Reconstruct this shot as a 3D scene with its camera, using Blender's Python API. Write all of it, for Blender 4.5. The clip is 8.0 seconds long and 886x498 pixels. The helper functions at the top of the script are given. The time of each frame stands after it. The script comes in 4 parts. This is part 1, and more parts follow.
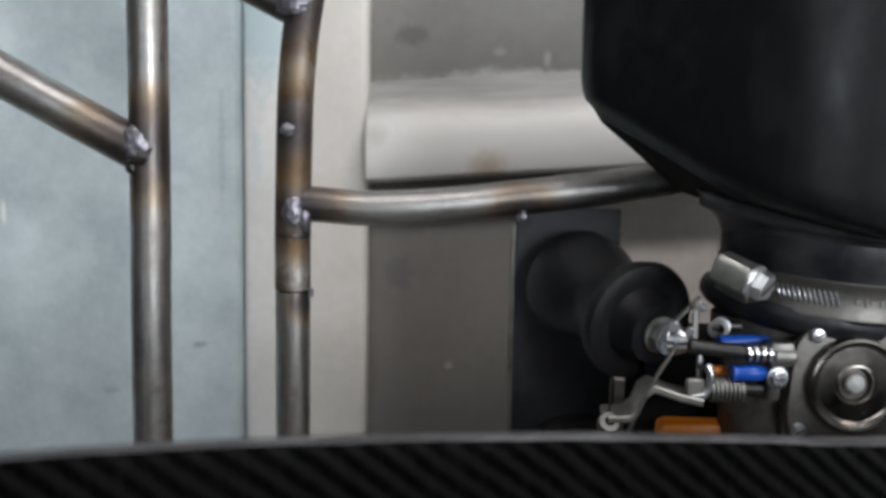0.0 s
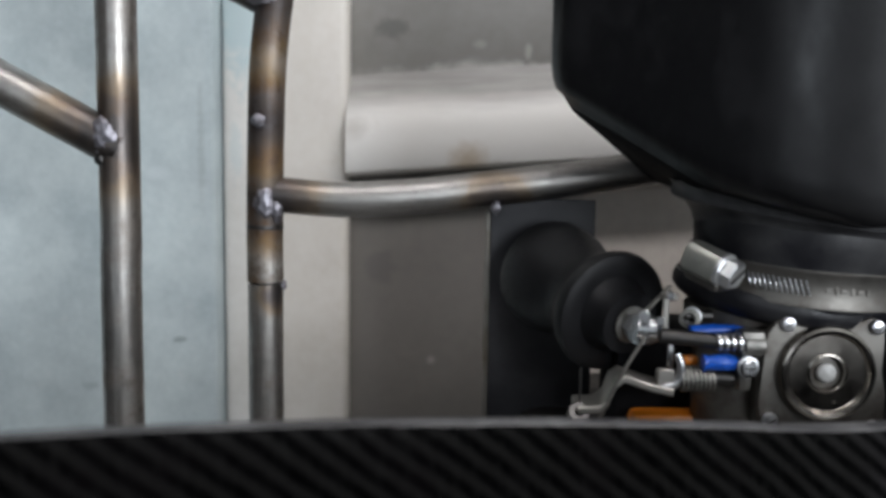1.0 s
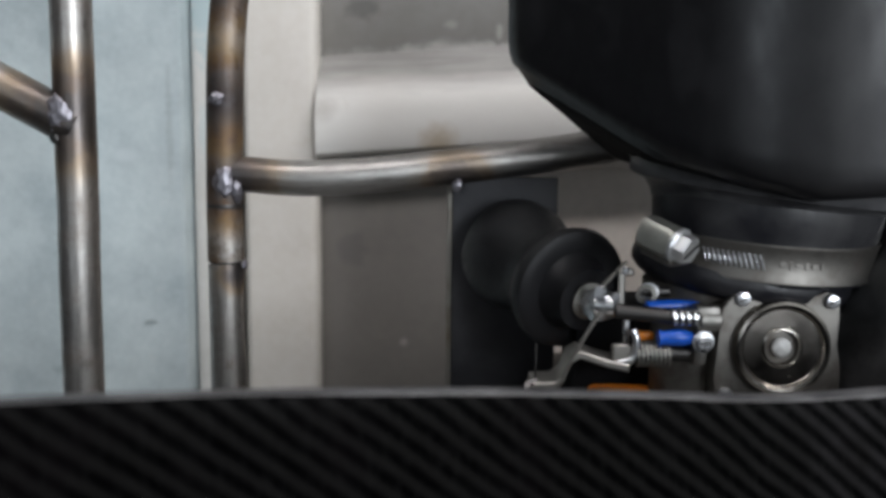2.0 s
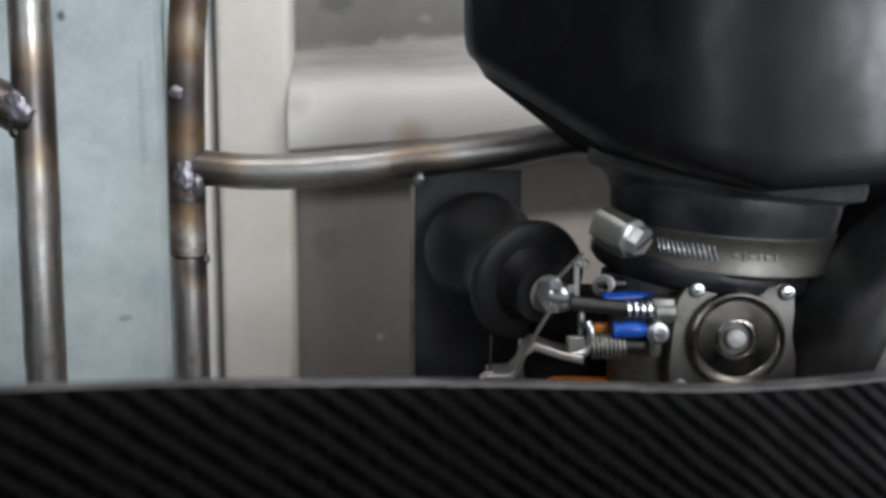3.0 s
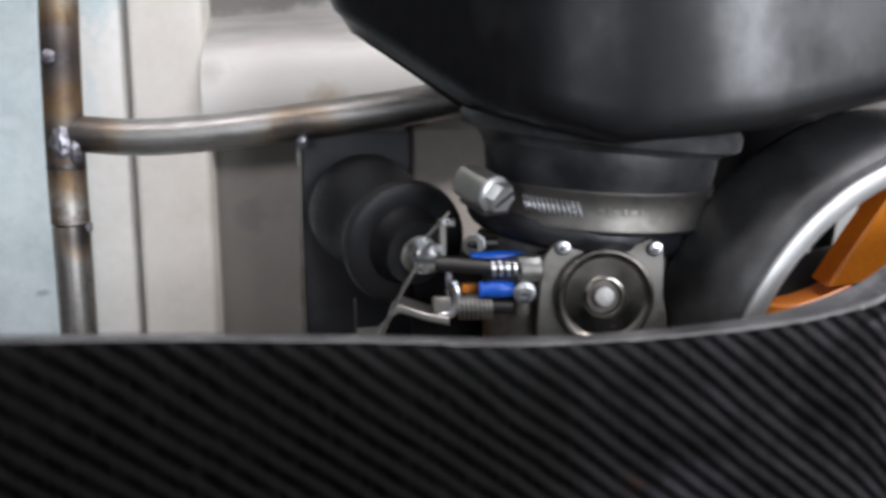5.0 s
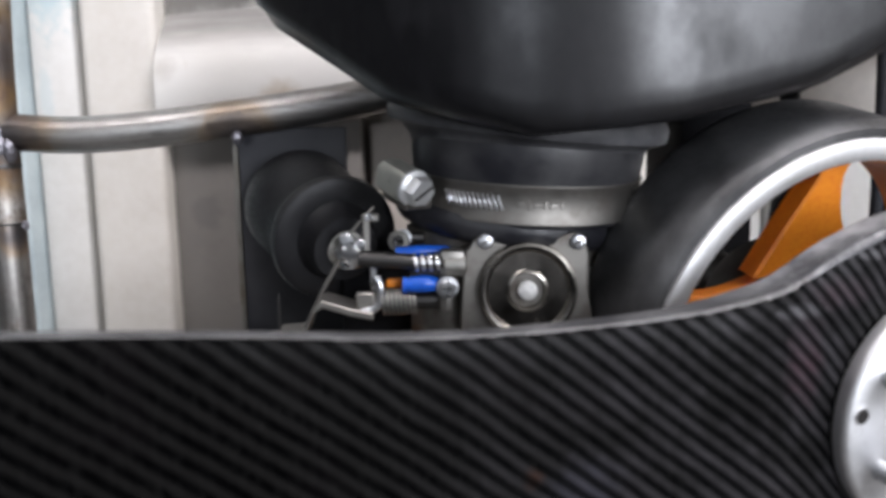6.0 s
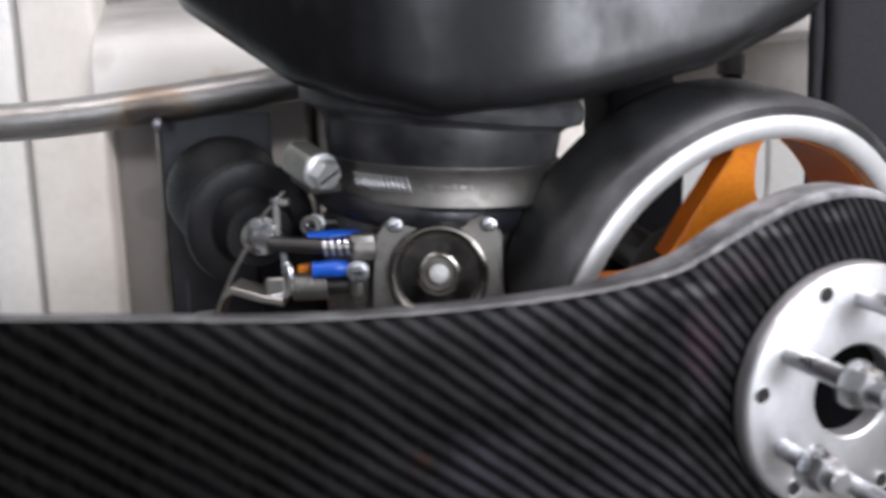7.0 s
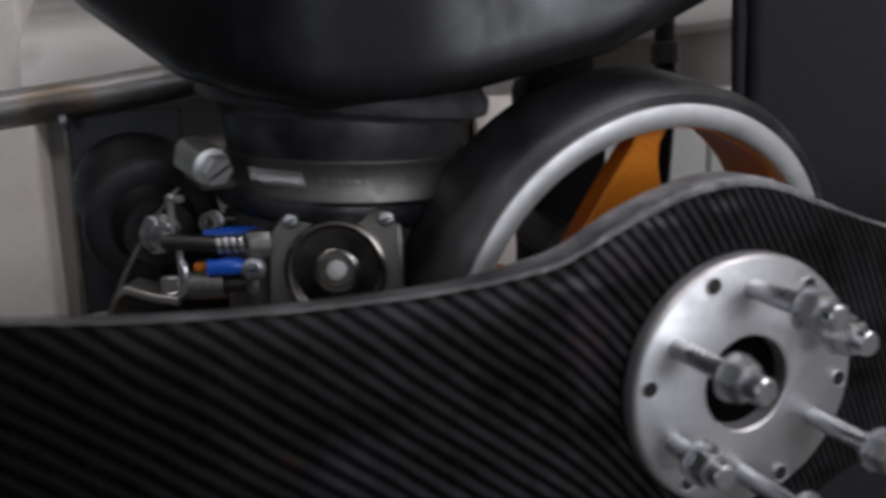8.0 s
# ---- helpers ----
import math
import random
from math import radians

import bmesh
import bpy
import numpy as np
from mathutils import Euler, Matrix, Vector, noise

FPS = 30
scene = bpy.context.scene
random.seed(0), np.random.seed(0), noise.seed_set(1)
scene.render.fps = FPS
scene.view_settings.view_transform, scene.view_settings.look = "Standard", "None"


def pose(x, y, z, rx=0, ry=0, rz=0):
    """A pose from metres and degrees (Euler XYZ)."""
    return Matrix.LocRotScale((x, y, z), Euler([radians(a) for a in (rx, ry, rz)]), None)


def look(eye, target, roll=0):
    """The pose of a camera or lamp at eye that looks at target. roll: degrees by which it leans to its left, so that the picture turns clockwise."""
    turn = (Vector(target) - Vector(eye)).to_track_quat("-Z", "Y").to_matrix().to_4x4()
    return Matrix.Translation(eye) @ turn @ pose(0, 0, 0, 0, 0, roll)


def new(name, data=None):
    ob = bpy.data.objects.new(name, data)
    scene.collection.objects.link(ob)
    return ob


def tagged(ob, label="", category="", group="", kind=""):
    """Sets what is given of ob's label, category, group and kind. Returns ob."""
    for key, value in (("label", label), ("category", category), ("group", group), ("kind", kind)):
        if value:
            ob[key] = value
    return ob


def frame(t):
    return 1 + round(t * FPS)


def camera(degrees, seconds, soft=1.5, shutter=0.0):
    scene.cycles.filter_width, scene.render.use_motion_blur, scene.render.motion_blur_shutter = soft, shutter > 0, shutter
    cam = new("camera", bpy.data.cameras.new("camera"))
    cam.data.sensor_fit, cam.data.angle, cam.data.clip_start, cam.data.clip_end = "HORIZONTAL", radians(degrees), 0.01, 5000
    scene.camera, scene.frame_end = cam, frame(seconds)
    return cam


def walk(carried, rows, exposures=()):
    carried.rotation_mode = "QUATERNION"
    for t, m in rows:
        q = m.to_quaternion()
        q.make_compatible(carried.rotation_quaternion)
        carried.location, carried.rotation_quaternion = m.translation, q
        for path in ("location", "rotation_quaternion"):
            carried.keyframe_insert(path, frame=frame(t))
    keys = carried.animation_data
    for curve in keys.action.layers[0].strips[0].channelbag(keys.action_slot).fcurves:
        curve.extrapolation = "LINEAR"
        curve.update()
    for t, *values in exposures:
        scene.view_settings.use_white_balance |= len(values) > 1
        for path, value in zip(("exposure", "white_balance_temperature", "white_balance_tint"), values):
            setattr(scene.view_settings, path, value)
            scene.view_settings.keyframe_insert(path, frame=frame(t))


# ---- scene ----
cam = camera(53.9, 8.0, 3.3, 0.9)
cam.data.dof.use_dof = True
cam.data.dof.focus_distance = 0.44
cam.data.dof.aperture_fstop = 6.5
PATH = [
    (0, (0.0, -0.006, 0.903), (-0.002, 1.983, 0.689), 1.0),
    (0.5, (0.007, -0.003, 0.901), (0.014, 1.986, 0.693), 0.9),
    (1, (0.015, -0.003, 0.898), (0.016, 1.986, 0.683), 0.8),
    (1.5, (0.024, -0.002, 0.894), (0.035, 1.985, 0.661), 0.7),
    (3, (0.058, -0.001, 0.89), (0.066, 1.984, 0.642), 0.3),
    (3.5, (0.07, 0.001, 0.888), (0.071, 1.984, 0.628), 0.2),
    (4, (0.084, 0.002, 0.888), (0.09, 1.985, 0.627), 0.0),
    (4.5, (0.103, 0.005, 0.883), (0.112, 1.985, 0.603), -0.3),
    (6, (0.16, 0.009, 0.878), (0.165, 1.986, 0.574), -1.2),
    (6.5, (0.177, 0.009, 0.876), (0.184, 1.985, 0.568), -1.4),
    (7, (0.198, 0.013, 0.871), (0.219, 1.988, 0.555), -1.8),
    (7.5, (0.218, 0.016, 0.869), (0.244, 1.989, 0.547), -2.1),
    (8, (0.24, 0.02, 0.869), (0.282, 1.991, 0.537), -2.5),
]
walk(cam, [(t, look(eye, target, roll)) for t, eye, target, roll in PATH],
     [(0, -0.5, 6400, 12), (3.0, -0.45, 6400, 12), (4.5, -0.2, 6400, 14), (6.0, 0.13, 6400, 16), (7.1, 0.15, 6400, 17), (7.4, -0.1, 6400, 17), (7.6, -0.45, 6400, 17), (7.8, -0.9, 6400, 17), (8.0, -1.35, 6400, 17)])

# ---------------------------------------------------------------- light
world = bpy.data.worlds.new("world")
scene.world = world
world.use_nodes = True
world.node_tree.nodes["Background"].inputs[0].default_value = (0.75, 0.82, 0.9, 1)
world.node_tree.nodes["Background"].inputs[1].default_value = 0.25


def area_lamp(x, y, z, sx, sy, power, colour=(1, 0.98, 0.97)):
    data = bpy.data.lights.new("tube_light", "AREA")
    data.shape, data.size, data.size_y, data.energy, data.color = "RECTANGLE", sx, sy, power, colour
    lamp = new("tube_light", data)
    lamp.matrix_world = pose(x, y, z)
    return lamp


area_lamp(-0.35, -0.3, 2.38, 1.3, 0.22, 14)
area_lamp(1.25, -0.3, 2.38, 1.3, 0.22, 46)
# daylight in the windows of the east and the south wall
area_lamp(-1.3, -3.42, 1.5, 0.9, 1.6, 18, (0.86, 0.94, 1.0)).matrix_world = pose(-1.3, -3.42, 1.5, 90, 0, 0)
area_lamp(3.02, -2.7, 1.5, 1.7, 1.0, 32, (0.9, 0.96, 1.0)).matrix_world = pose(3.02, -2.7, 1.5, 0, 90, 0)
area_lamp(2.1, -3.42, 1.5, 1.6, 1.7, 160, (0.9, 0.96, 1.0)).matrix_world = pose(2.1, -3.42, 1.5, 90, 0, 0)

# ---------------------------------------------------------------- materials


class Nodes:
    """A short way to write node materials."""

    def __init__(self, name):
        self.mat = bpy.data.materials.new(name)
        self.mat.use_nodes = True
        self.tree = self.mat.node_tree
        self.bsdf = self.tree.nodes["Principled BSDF"]
        self.coord = self.tree.nodes.new("ShaderNodeTexCoord").outputs["Object"]

    def link(self, a, b):
        self.tree.links.new(a, b)

    def node(self, kind, **values):
        n = self.tree.nodes.new(kind)
        for key, value in values.items():
            n.inputs[key.replace("_", " ")].default_value = value
        return n

    def mapped(self, scale=(1, 1, 1), turn=(0, 0, 0)):
        n = self.node("ShaderNodeMapping")
        n.inputs["Scale"].default_value = scale
        n.inputs["Rotation"].default_value = [radians(a) for a in turn]
        self.link(self.coord, n.inputs["Vector"])
        return n.outputs["Vector"]

    def noise(self, scale, detail=4.0, rough=0.6, vector=None):
        n = self.node("ShaderNodeTexNoise", Scale=scale, Detail=detail, Roughness=rough)
        self.link(vector or self.coord, n.inputs["Vector"])
        return n.outputs["Fac"]

    def ramp(self, fac, *stops):
        n = self.node("ShaderNodeValToRGB")
        e = n.color_ramp.elements
        while len(e) < len(stops):
            e.new(0.5)
        for item, (p, c) in zip(e, stops):
            item.position = p
            item.color = (*c, 1) if not isinstance(c, (int, float)) else (c, c, c, 1)
        self.link(fac, n.inputs["Fac"])
        return n.outputs["Color"]

    def mix(self, fac, a, b, blend="MIX"):
        n = self.node("ShaderNodeMix")
        n.data_type, n.blend_type = "RGBA", blend
        for value, key in ((fac, 0), (a, 6), (b, 7)):
            if isinstance(value, (int, float)):
                n.inputs[key].default_value = value
            elif isinstance(value, tuple):
                n.inputs[key].default_value = (*value, 1)
            else:
                self.link(value, n.inputs[key])
        return n.outputs[2]

    def bump(self, height, strength, distance):
        n = self.node("ShaderNodeBump", Strength=strength, Distance=distance)
        self.link(height, n.inputs["Height"])
        self.link(n.outputs["Normal"], self.bsdf.inputs["Normal"])
        return n

    def done(self, colour, rough, metal=0.0, **extra):
        for value, key in ((colour, "Base Color"), (rough, "Roughness"), (metal, "Metallic")):
            if isinstance(value, (int, float)):
                self.bsdf.inputs[key].default_value = value
            elif isinstance(value, tuple):
                self.bsdf.inputs[key].default_value = (*value, 1)
            else:
                self.link(value, self.bsdf.inputs[key])
        for key, value in extra.items():
            self.bsdf.inputs[key.replace("_", " ")].default_value = value
        return self.mat


def paint(name, a, b, stain, rough=0.55, scale=9.0, relief=0.0003, spots=()):
    """Old wall paint: two tones, stains, a little relief, and marks (place, half-lengths, colour, strength)."""
    n = Nodes(name)
    big = n.noise(scale, 5, 0.6)
    fine = n.noise(scale * 14, 4, 0.65)
    col = n.mix(n.ramp(big, (0.32, 0.0), (0.68, 1.0)), a, b)
    col = n.mix(n.ramp(n.noise(scale * 3.1, 6, 0.7), (0.62, 0.0), (0.8, 0.55)), col, stain)
    col = n.mix(0.12, col, n.ramp(fine, (0.3, 0.25), (0.7, 0.9)), "OVERLAY")
    for place, size, colour, strength in spots:
        v = n.node("ShaderNodeVectorMath")
        v.operation = "SUBTRACT"
        n.link(n.coord, v.inputs[0])
        v.inputs[1].default_value = place
        w = n.node("ShaderNodeVectorMath")
        w.operation = "DIVIDE"
        n.link(v.outputs[0], w.inputs[0])
        w.inputs[1].default_value = size
        far = n.node("ShaderNodeVectorMath")
        far.operation = "LENGTH"
        n.link(w.outputs[0], far.inputs[0])
        wob = n.node("ShaderNodeMath")
        wob.operation = "MULTIPLY_ADD"
        n.link(fine, wob.inputs[0])
        wob.inputs[1].default_value = 0.8
        n.link(far.outputs["Value"], wob.inputs[2])
        col = n.mix(n.ramp(wob.outputs[0], (0.7, strength), (0.98, 0.0)), col, colour)
    n.bump(n.mix(0.5, big, fine), 0.6, relief)
    return n.done(col, n.ramp(fine, (0.3, rough - 0.1), (0.7, rough + 0.12)))


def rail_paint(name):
    """Off-white rail paint that turns to streaky grey towards the top along a ragged line."""
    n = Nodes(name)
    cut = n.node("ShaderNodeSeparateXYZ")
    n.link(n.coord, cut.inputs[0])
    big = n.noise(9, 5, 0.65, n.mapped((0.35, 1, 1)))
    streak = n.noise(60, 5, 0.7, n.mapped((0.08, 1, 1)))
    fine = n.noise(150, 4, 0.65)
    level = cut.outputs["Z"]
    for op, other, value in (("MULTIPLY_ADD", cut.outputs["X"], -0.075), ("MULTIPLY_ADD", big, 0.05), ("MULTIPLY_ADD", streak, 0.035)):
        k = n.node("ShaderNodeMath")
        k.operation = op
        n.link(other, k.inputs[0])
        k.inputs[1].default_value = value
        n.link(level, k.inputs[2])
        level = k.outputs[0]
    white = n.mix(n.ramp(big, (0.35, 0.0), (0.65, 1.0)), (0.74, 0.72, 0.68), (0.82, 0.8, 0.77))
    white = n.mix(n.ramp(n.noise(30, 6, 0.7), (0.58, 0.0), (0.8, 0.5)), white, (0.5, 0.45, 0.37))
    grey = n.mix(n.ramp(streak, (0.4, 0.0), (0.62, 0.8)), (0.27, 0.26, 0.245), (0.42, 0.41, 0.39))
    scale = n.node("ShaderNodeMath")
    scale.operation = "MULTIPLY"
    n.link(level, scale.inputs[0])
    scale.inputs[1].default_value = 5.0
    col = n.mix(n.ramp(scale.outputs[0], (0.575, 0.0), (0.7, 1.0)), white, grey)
    for place, reach, colour in (((-0.165, -0.034, 0.022), 0.016, (0.42, 0.3, 0.16)), ((-0.26, -0.034, 0.05), 0.012, (0.45, 0.42, 0.38))):
        far = n.node("ShaderNodeVectorMath")
        far.operation = "DISTANCE"
        n.link(n.coord, far.inputs[0])
        far.inputs[1].default_value = place
        wob = n.node("ShaderNodeMath")
        wob.operation = "MULTIPLY_ADD"
        n.link(fine, wob.inputs[0])
        wob.inputs[1].default_value = reach
        n.link(far.outputs["Value"], wob.inputs[2])
        k = n.node("ShaderNodeMath")
        k.operation = "DIVIDE"
        n.link(wob.outputs[0], k.inputs[0])
        k.inputs[1].default_value = reach * 2
        col = n.mix(n.ramp(k.outputs[0], (0.4, 0.6), (0.9, 0.0)), col, colour)
    n.bump(n.mix(0.5, streak, fine), 0.5, 0.0003)
    return n.done(col, n.ramp(fine, (0.3, 0.42), (0.7, 0.6)))


def metal(name, colour, rough=0.3, dirt=(0.05, 0.045, 0.04), amount=0.5, scale=120.0):
    n = Nodes(name)
    fine = n.noise(scale * 3, 4, 0.6)
    big = n.noise(scale * 0.6, 5, 0.65)
    col = n.mix(n.ramp(big, (0.5, 0.0), (0.75, amount)), colour, dirt)
    n.bump(fine, 0.25, 0.0003)
    return n.done(col, n.ramp(big, (0.3, rough), (0.7, rough + 0.18)), 1.0)


def rubber(name, colour=(0.008, 0.008, 0.009), dust=(0.05, 0.049, 0.048), rough=0.5, amount=0.5, scale=60.0, relief=0.35, shine=0.35):
    n = Nodes(name)
    big = n.noise(scale * 0.35, 5, 0.62)
    fine = n.noise(scale * 6, 3, 0.6)
    col = n.mix(n.ramp(big, (0.42, 0.0), (0.78, amount)), colour, dust)
    n.bump(n.mix(0.35, fine, big), relief, 0.0005)
    return n.done(col, n.ramp(n.mix(0.5, big, fine), (0.35, rough - 0.1), (0.65, rough + 0.15)), 0.0, Specular_IOR_Level=shine)


def moulded(name):
    """Smooth black moulding with faint handling marks and a scuffed, duller bloom in patches."""
    n = Nodes(name)
    cloud = n.noise(13, 4, 0.55)
    scuff = n.noise(34, 6, 0.66, n.mapped((1, 1, 0.6)))
    scratch = n.noise(420, 3, 0.7, n.mapped((1, 1, 0.12), (0, 20, 0)))
    col = n.mix(n.ramp(scuff, (0.48, 0.0), (0.72, 0.6)), (0.0024, 0.0024, 0.0032), (0.02, 0.02, 0.022))
    n.bump(n.mix(0.15, cloud, scuff), 0.1, 0.003)
    gloss = n.mix(0.45, n.ramp(cloud, (0.36, 0.3), (0.64, 0.38)), n.ramp(scuff, (0.42, 0.28), (0.66, 0.48)))
    gloss = n.mix(n.ramp(scratch, (0.68, 0.0), (0.76, 0.4)), gloss, (0.55, 0.55, 0.55))
    n.link(n.ramp(scuff, (0.38, 0.68), (0.64, 0.34)), n.bsdf.inputs["Specular IOR Level"])
    return n.done(col, gloss)


def plain(name, colour, rough, metal_=0.0):
    n = Nodes(name)
    fine = n.noise(400, 3, 0.6)
    col = n.mix(0.3, colour, n.ramp(fine, (0.3, 0.3), (0.7, 0.8)), "OVERLAY")
    return n.done(col, rough, metal_)


def raw_steel(name, welds, grain=(1, 1, 0.06), brown=0.6):
    """Bare mill-finish tube: lengthwise streaks, brown scale, and the heat colours round each weld (place, reach)."""
    n = Nodes(name)
    streak = n.noise(260, 5, 0.65, n.mapped(grain))
    big = n.noise(45, 6, 0.7)
    patchy = n.noise(90, 5, 0.7)
    fine = n.noise(420, 4, 0.7)
    col = n.mix(n.ramp(streak, (0.3, 0.0), (0.72, 1.0)), (0.3, 0.29, 0.275), (0.56, 0.545, 0.525))
    col = n.mix(n.ramp(big, (0.4 - 0.2 * max(0, brown - 0.6), 0.0), (0.64 - 0.2 * max(0, brown - 0.6), brown)), col, (0.15, 0.105, 0.07))
    col = n.mix(n.ramp(fine, (0.62, 0.0), (0.78, 0.35)), col, (0.05, 0.042, 0.036))
    col = n.mix(n.ramp(n.noise(130, 3, 0.6, n.mapped((1, 1, 0.6))), (0.6, 0.0), (0.72, brown * 0.8)), col, (0.05, 0.043, 0.038))
    for place, reach in welds:
        far = n.node("ShaderNodeVectorMath")
        far.operation = "DISTANCE"
        n.link(n.coord, far.inputs[0])
        far.inputs[1].default_value = place
        wob = n.node("ShaderNodeMath")
        wob.operation = "MULTIPLY_ADD"
        n.link(patchy, wob.inputs[0])
        wob.inputs[1].default_value = reach * 0.9
        n.link(far.outputs["Value"], wob.inputs[2])
        div = n.node("ShaderNodeMath")
        div.operation = "DIVIDE"
        n.link(wob.outputs[0], div.inputs[0])
        div.inputs[1].default_value = reach * 1.9
        tint = n.ramp(div.outputs[0], (0.28, (0.05, 0.045, 0.05)), (0.45, (0.075, 0.06, 0.055)), (0.6, (0.13, 0.08, 0.05)), (0.75, (0.3, 0.2, 0.1)), (0.92, (0.42, 0.38, 0.33)))
        fac = n.ramp(div.outputs[0], (0.4, 0.85), (0.72, 0.55), (1.0, 0.0))
        col = n.mix(fac, col, tint)
    n.bump(n.mix(0.5, streak, fine), 0.3, 0.0003)
    return n.done(col, n.ramp(big, (0.3, 0.3 + 0.75 * max(0, brown - 0.6)), (0.7, 0.58 + 0.3 * max(0, brown - 0.6))), 1.0)


SPOTS_BLUE = [((0.654, -0.035, 0.987), (0.006, 0.02, 0.009), (0.06, 0.06, 0.065), 0.9), ((0.696, -0.035, 0.741), (0.011, 0.02, 0.006), (0.16, 0.19, 0.21), 0.6),
              ((0.534, -0.035, 0.85), (0.004, 0.02, 0.022), (0.8, 0.78, 0.72), 0.9), ((0.62, -0.035, 0.70), (0.016, 0.02, 0.008), (0.25, 0.29, 0.31), 0.4),
              ((0.716, -0.035, 0.90), (0.006, 0.02, 0.1), (0.32, 0.36, 0.37), 0.45), ((0.68, -0.035, 0.88), (0.02, 0.02, 0.012), (0.6, 0.66, 0.68), 0.5)]
SPOTS_UP = [((0.045, 0.0, 0.062), (0.012, 0.03, 0.008), (0.42, 0.4, 0.37), 0.6), ((0.086, 0.0, 0.056), (0.007, 0.03, 0.016), (0.48, 0.46, 0.43), 0.7), ((-0.03, 0.0, 0.075), (0.03, 0.03, 0.02), (0.12, 0.115, 0.11), 0.6), ((0.06, 0.0, 0.035), (0.12, 0.03, 0.03), (0.46, 0.44, 0.42), 0.7), ((-0.02, 0.0, 0.03), (0.1, 0.03, 0.025), (0.46, 0.44, 0.42), 0.6), ((0.08, 0.0, 0.04), (0.16, 0.03, 0.016), (0.6, 0.58, 0.55), 0.6)]
SPOTS_LOW = [((0.006, -0.008, 0.718), (0.008, 0.03, 0.008), (0.35, 0.33, 0.31), 0.6), ((-0.04, -0.008, 0.8), (0.03, 0.03, 0.03), (0.1, 0.095, 0.09), 0.5)]
BLUE = paint("pale_blue_paint", (0.375, 0.44, 0.46), (0.55, 0.625, 0.635), (0.64, 0.645, 0.63), 0.55, 17, spots=SPOTS_BLUE)
BEIGE = paint("cream_paint", (0.64, 0.6, 0.54), (0.74, 0.7, 0.645), (0.55, 0.47, 0.37))
PALE = paint("pale_paint", (0.58, 0.6, 0.59), (0.62, 0.62, 0.6), (0.5, 0.46, 0.4))
WHITE = paint("off_white_paint", (0.7, 0.68, 0.64), (0.76, 0.74, 0.71), (0.55, 0.5, 0.42))
GREY_UP = paint("grey_upper_panel", (0.22, 0.21, 0.195), (0.27, 0.26, 0.245), (0.34, 0.33, 0.31), 0.6, 7, spots=SPOTS_UP)
GREY_LOW = paint("grey_brown_lower_panel", (0.13, 0.12, 0.108), (0.16, 0.148, 0.135), (0.22, 0.2, 0.18), 0.6, 7, spots=SPOTS_LOW)
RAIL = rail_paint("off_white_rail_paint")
STRIP = paint("cream_strip_paint", (0.6, 0.58, 0.54), (0.67, 0.65, 0.62), (0.5, 0.46, 0.4), spots=[((0.007, -0.015, 1.02), (0.06, 0.06, 0.13), (0.44, 0.54, 0.56), 0.9), ((0.0, -0.015, 0.9), (0.012, 0.06, 0.05), (0.5, 0.57, 0.58), 0.5)])
TAUPE = paint("taupe_paint", (0.37, 0.335, 0.3), (0.44, 0.4, 0.36), (0.3, 0.26, 0.22))
PLASTER = paint("room_plaster", (0.3, 0.3, 0.29), (0.36, 0.355, 0.34), (0.25, 0.24, 0.23), 0.7, 2.0)
CONCRETE = paint("concrete_floor", (0.1, 0.098, 0.094), (0.13, 0.127, 0.12), (0.06, 0.058, 0.056), 0.7, 3.0)
SOOT = paint("dark_grey_paint", (0.028, 0.028, 0.03), (0.04, 0.04, 0.04), (0.022, 0.022, 0.022), 0.7, 2.0)
RUBBER = rubber("black_rubber", (0.006, 0.006, 0.007), (0.028, 0.028, 0.028), 0.5, 0.5, 60, 0.35, 0.28)
BOOT = rubber("dusty_boot_rubber", (0.011, 0.011, 0.014), (0.11, 0.108, 0.106), 0.4, 0.5)
MATT_BLACK = rubber("matt_black_plastic", (0.004, 0.004, 0.005), (0.016, 0.016, 0.017), 0.75, 0.4, 60, 0.3, 0.12)
BELT = rubber("worn_belt_rubber", (0.018, 0.018, 0.019), (0.15, 0.15, 0.152), 0.42, 0.7, 55, 0.35, 0.45)
LIP_RUBBER = rubber("grey_worn_rubber", (0.028, 0.028, 0.031), (0.17, 0.17, 0.175), 0.4, 0.7, 80)
PLASTIC = moulded("moulded_black_plastic")
FABRIC = rubber("black_cloth", (0.011, 0.011, 0.014), (0.028, 0.028, 0.032), 0.8, 0.5, 60)
ALU = metal("machined_aluminium", (0.68, 0.68, 0.69), 0.38, (0.3, 0.29, 0.28), 0.35)
MATTE_ALU = metal("matte_turned_aluminium", (0.8, 0.8, 0.8), 0.5, (0.45, 0.44, 0.43), 0.4)
CAST = metal("cast_aluminium", (0.2, 0.19, 0.174), 0.42, (0.07, 0.05, 0.04), 0.8, 90)
CAST_PALE = metal("sawn_aluminium", (0.27, 0.258, 0.24), 0.42, (0.12, 0.145, 0.125), 0.6, 120)
ZINC = metal("zinc_plated_steel", (0.68, 0.69, 0.71), 0.22, (0.2, 0.19, 0.17), 0.4, 200)
STAINLESS = metal("stainless_band", (0.19, 0.18, 0.165), 0.42, (0.1, 0.082, 0.07), 0.6, 110)
HOUSING = metal("zinc_housing", (0.55, 0.56, 0.51), 0.36, (0.12, 0.11, 0.09), 0.5, 150)
NICKEL = metal("nickel_cover", (0.34, 0.315, 0.285), 0.13, (0.1, 0.085, 0.07), 0.6, 60)
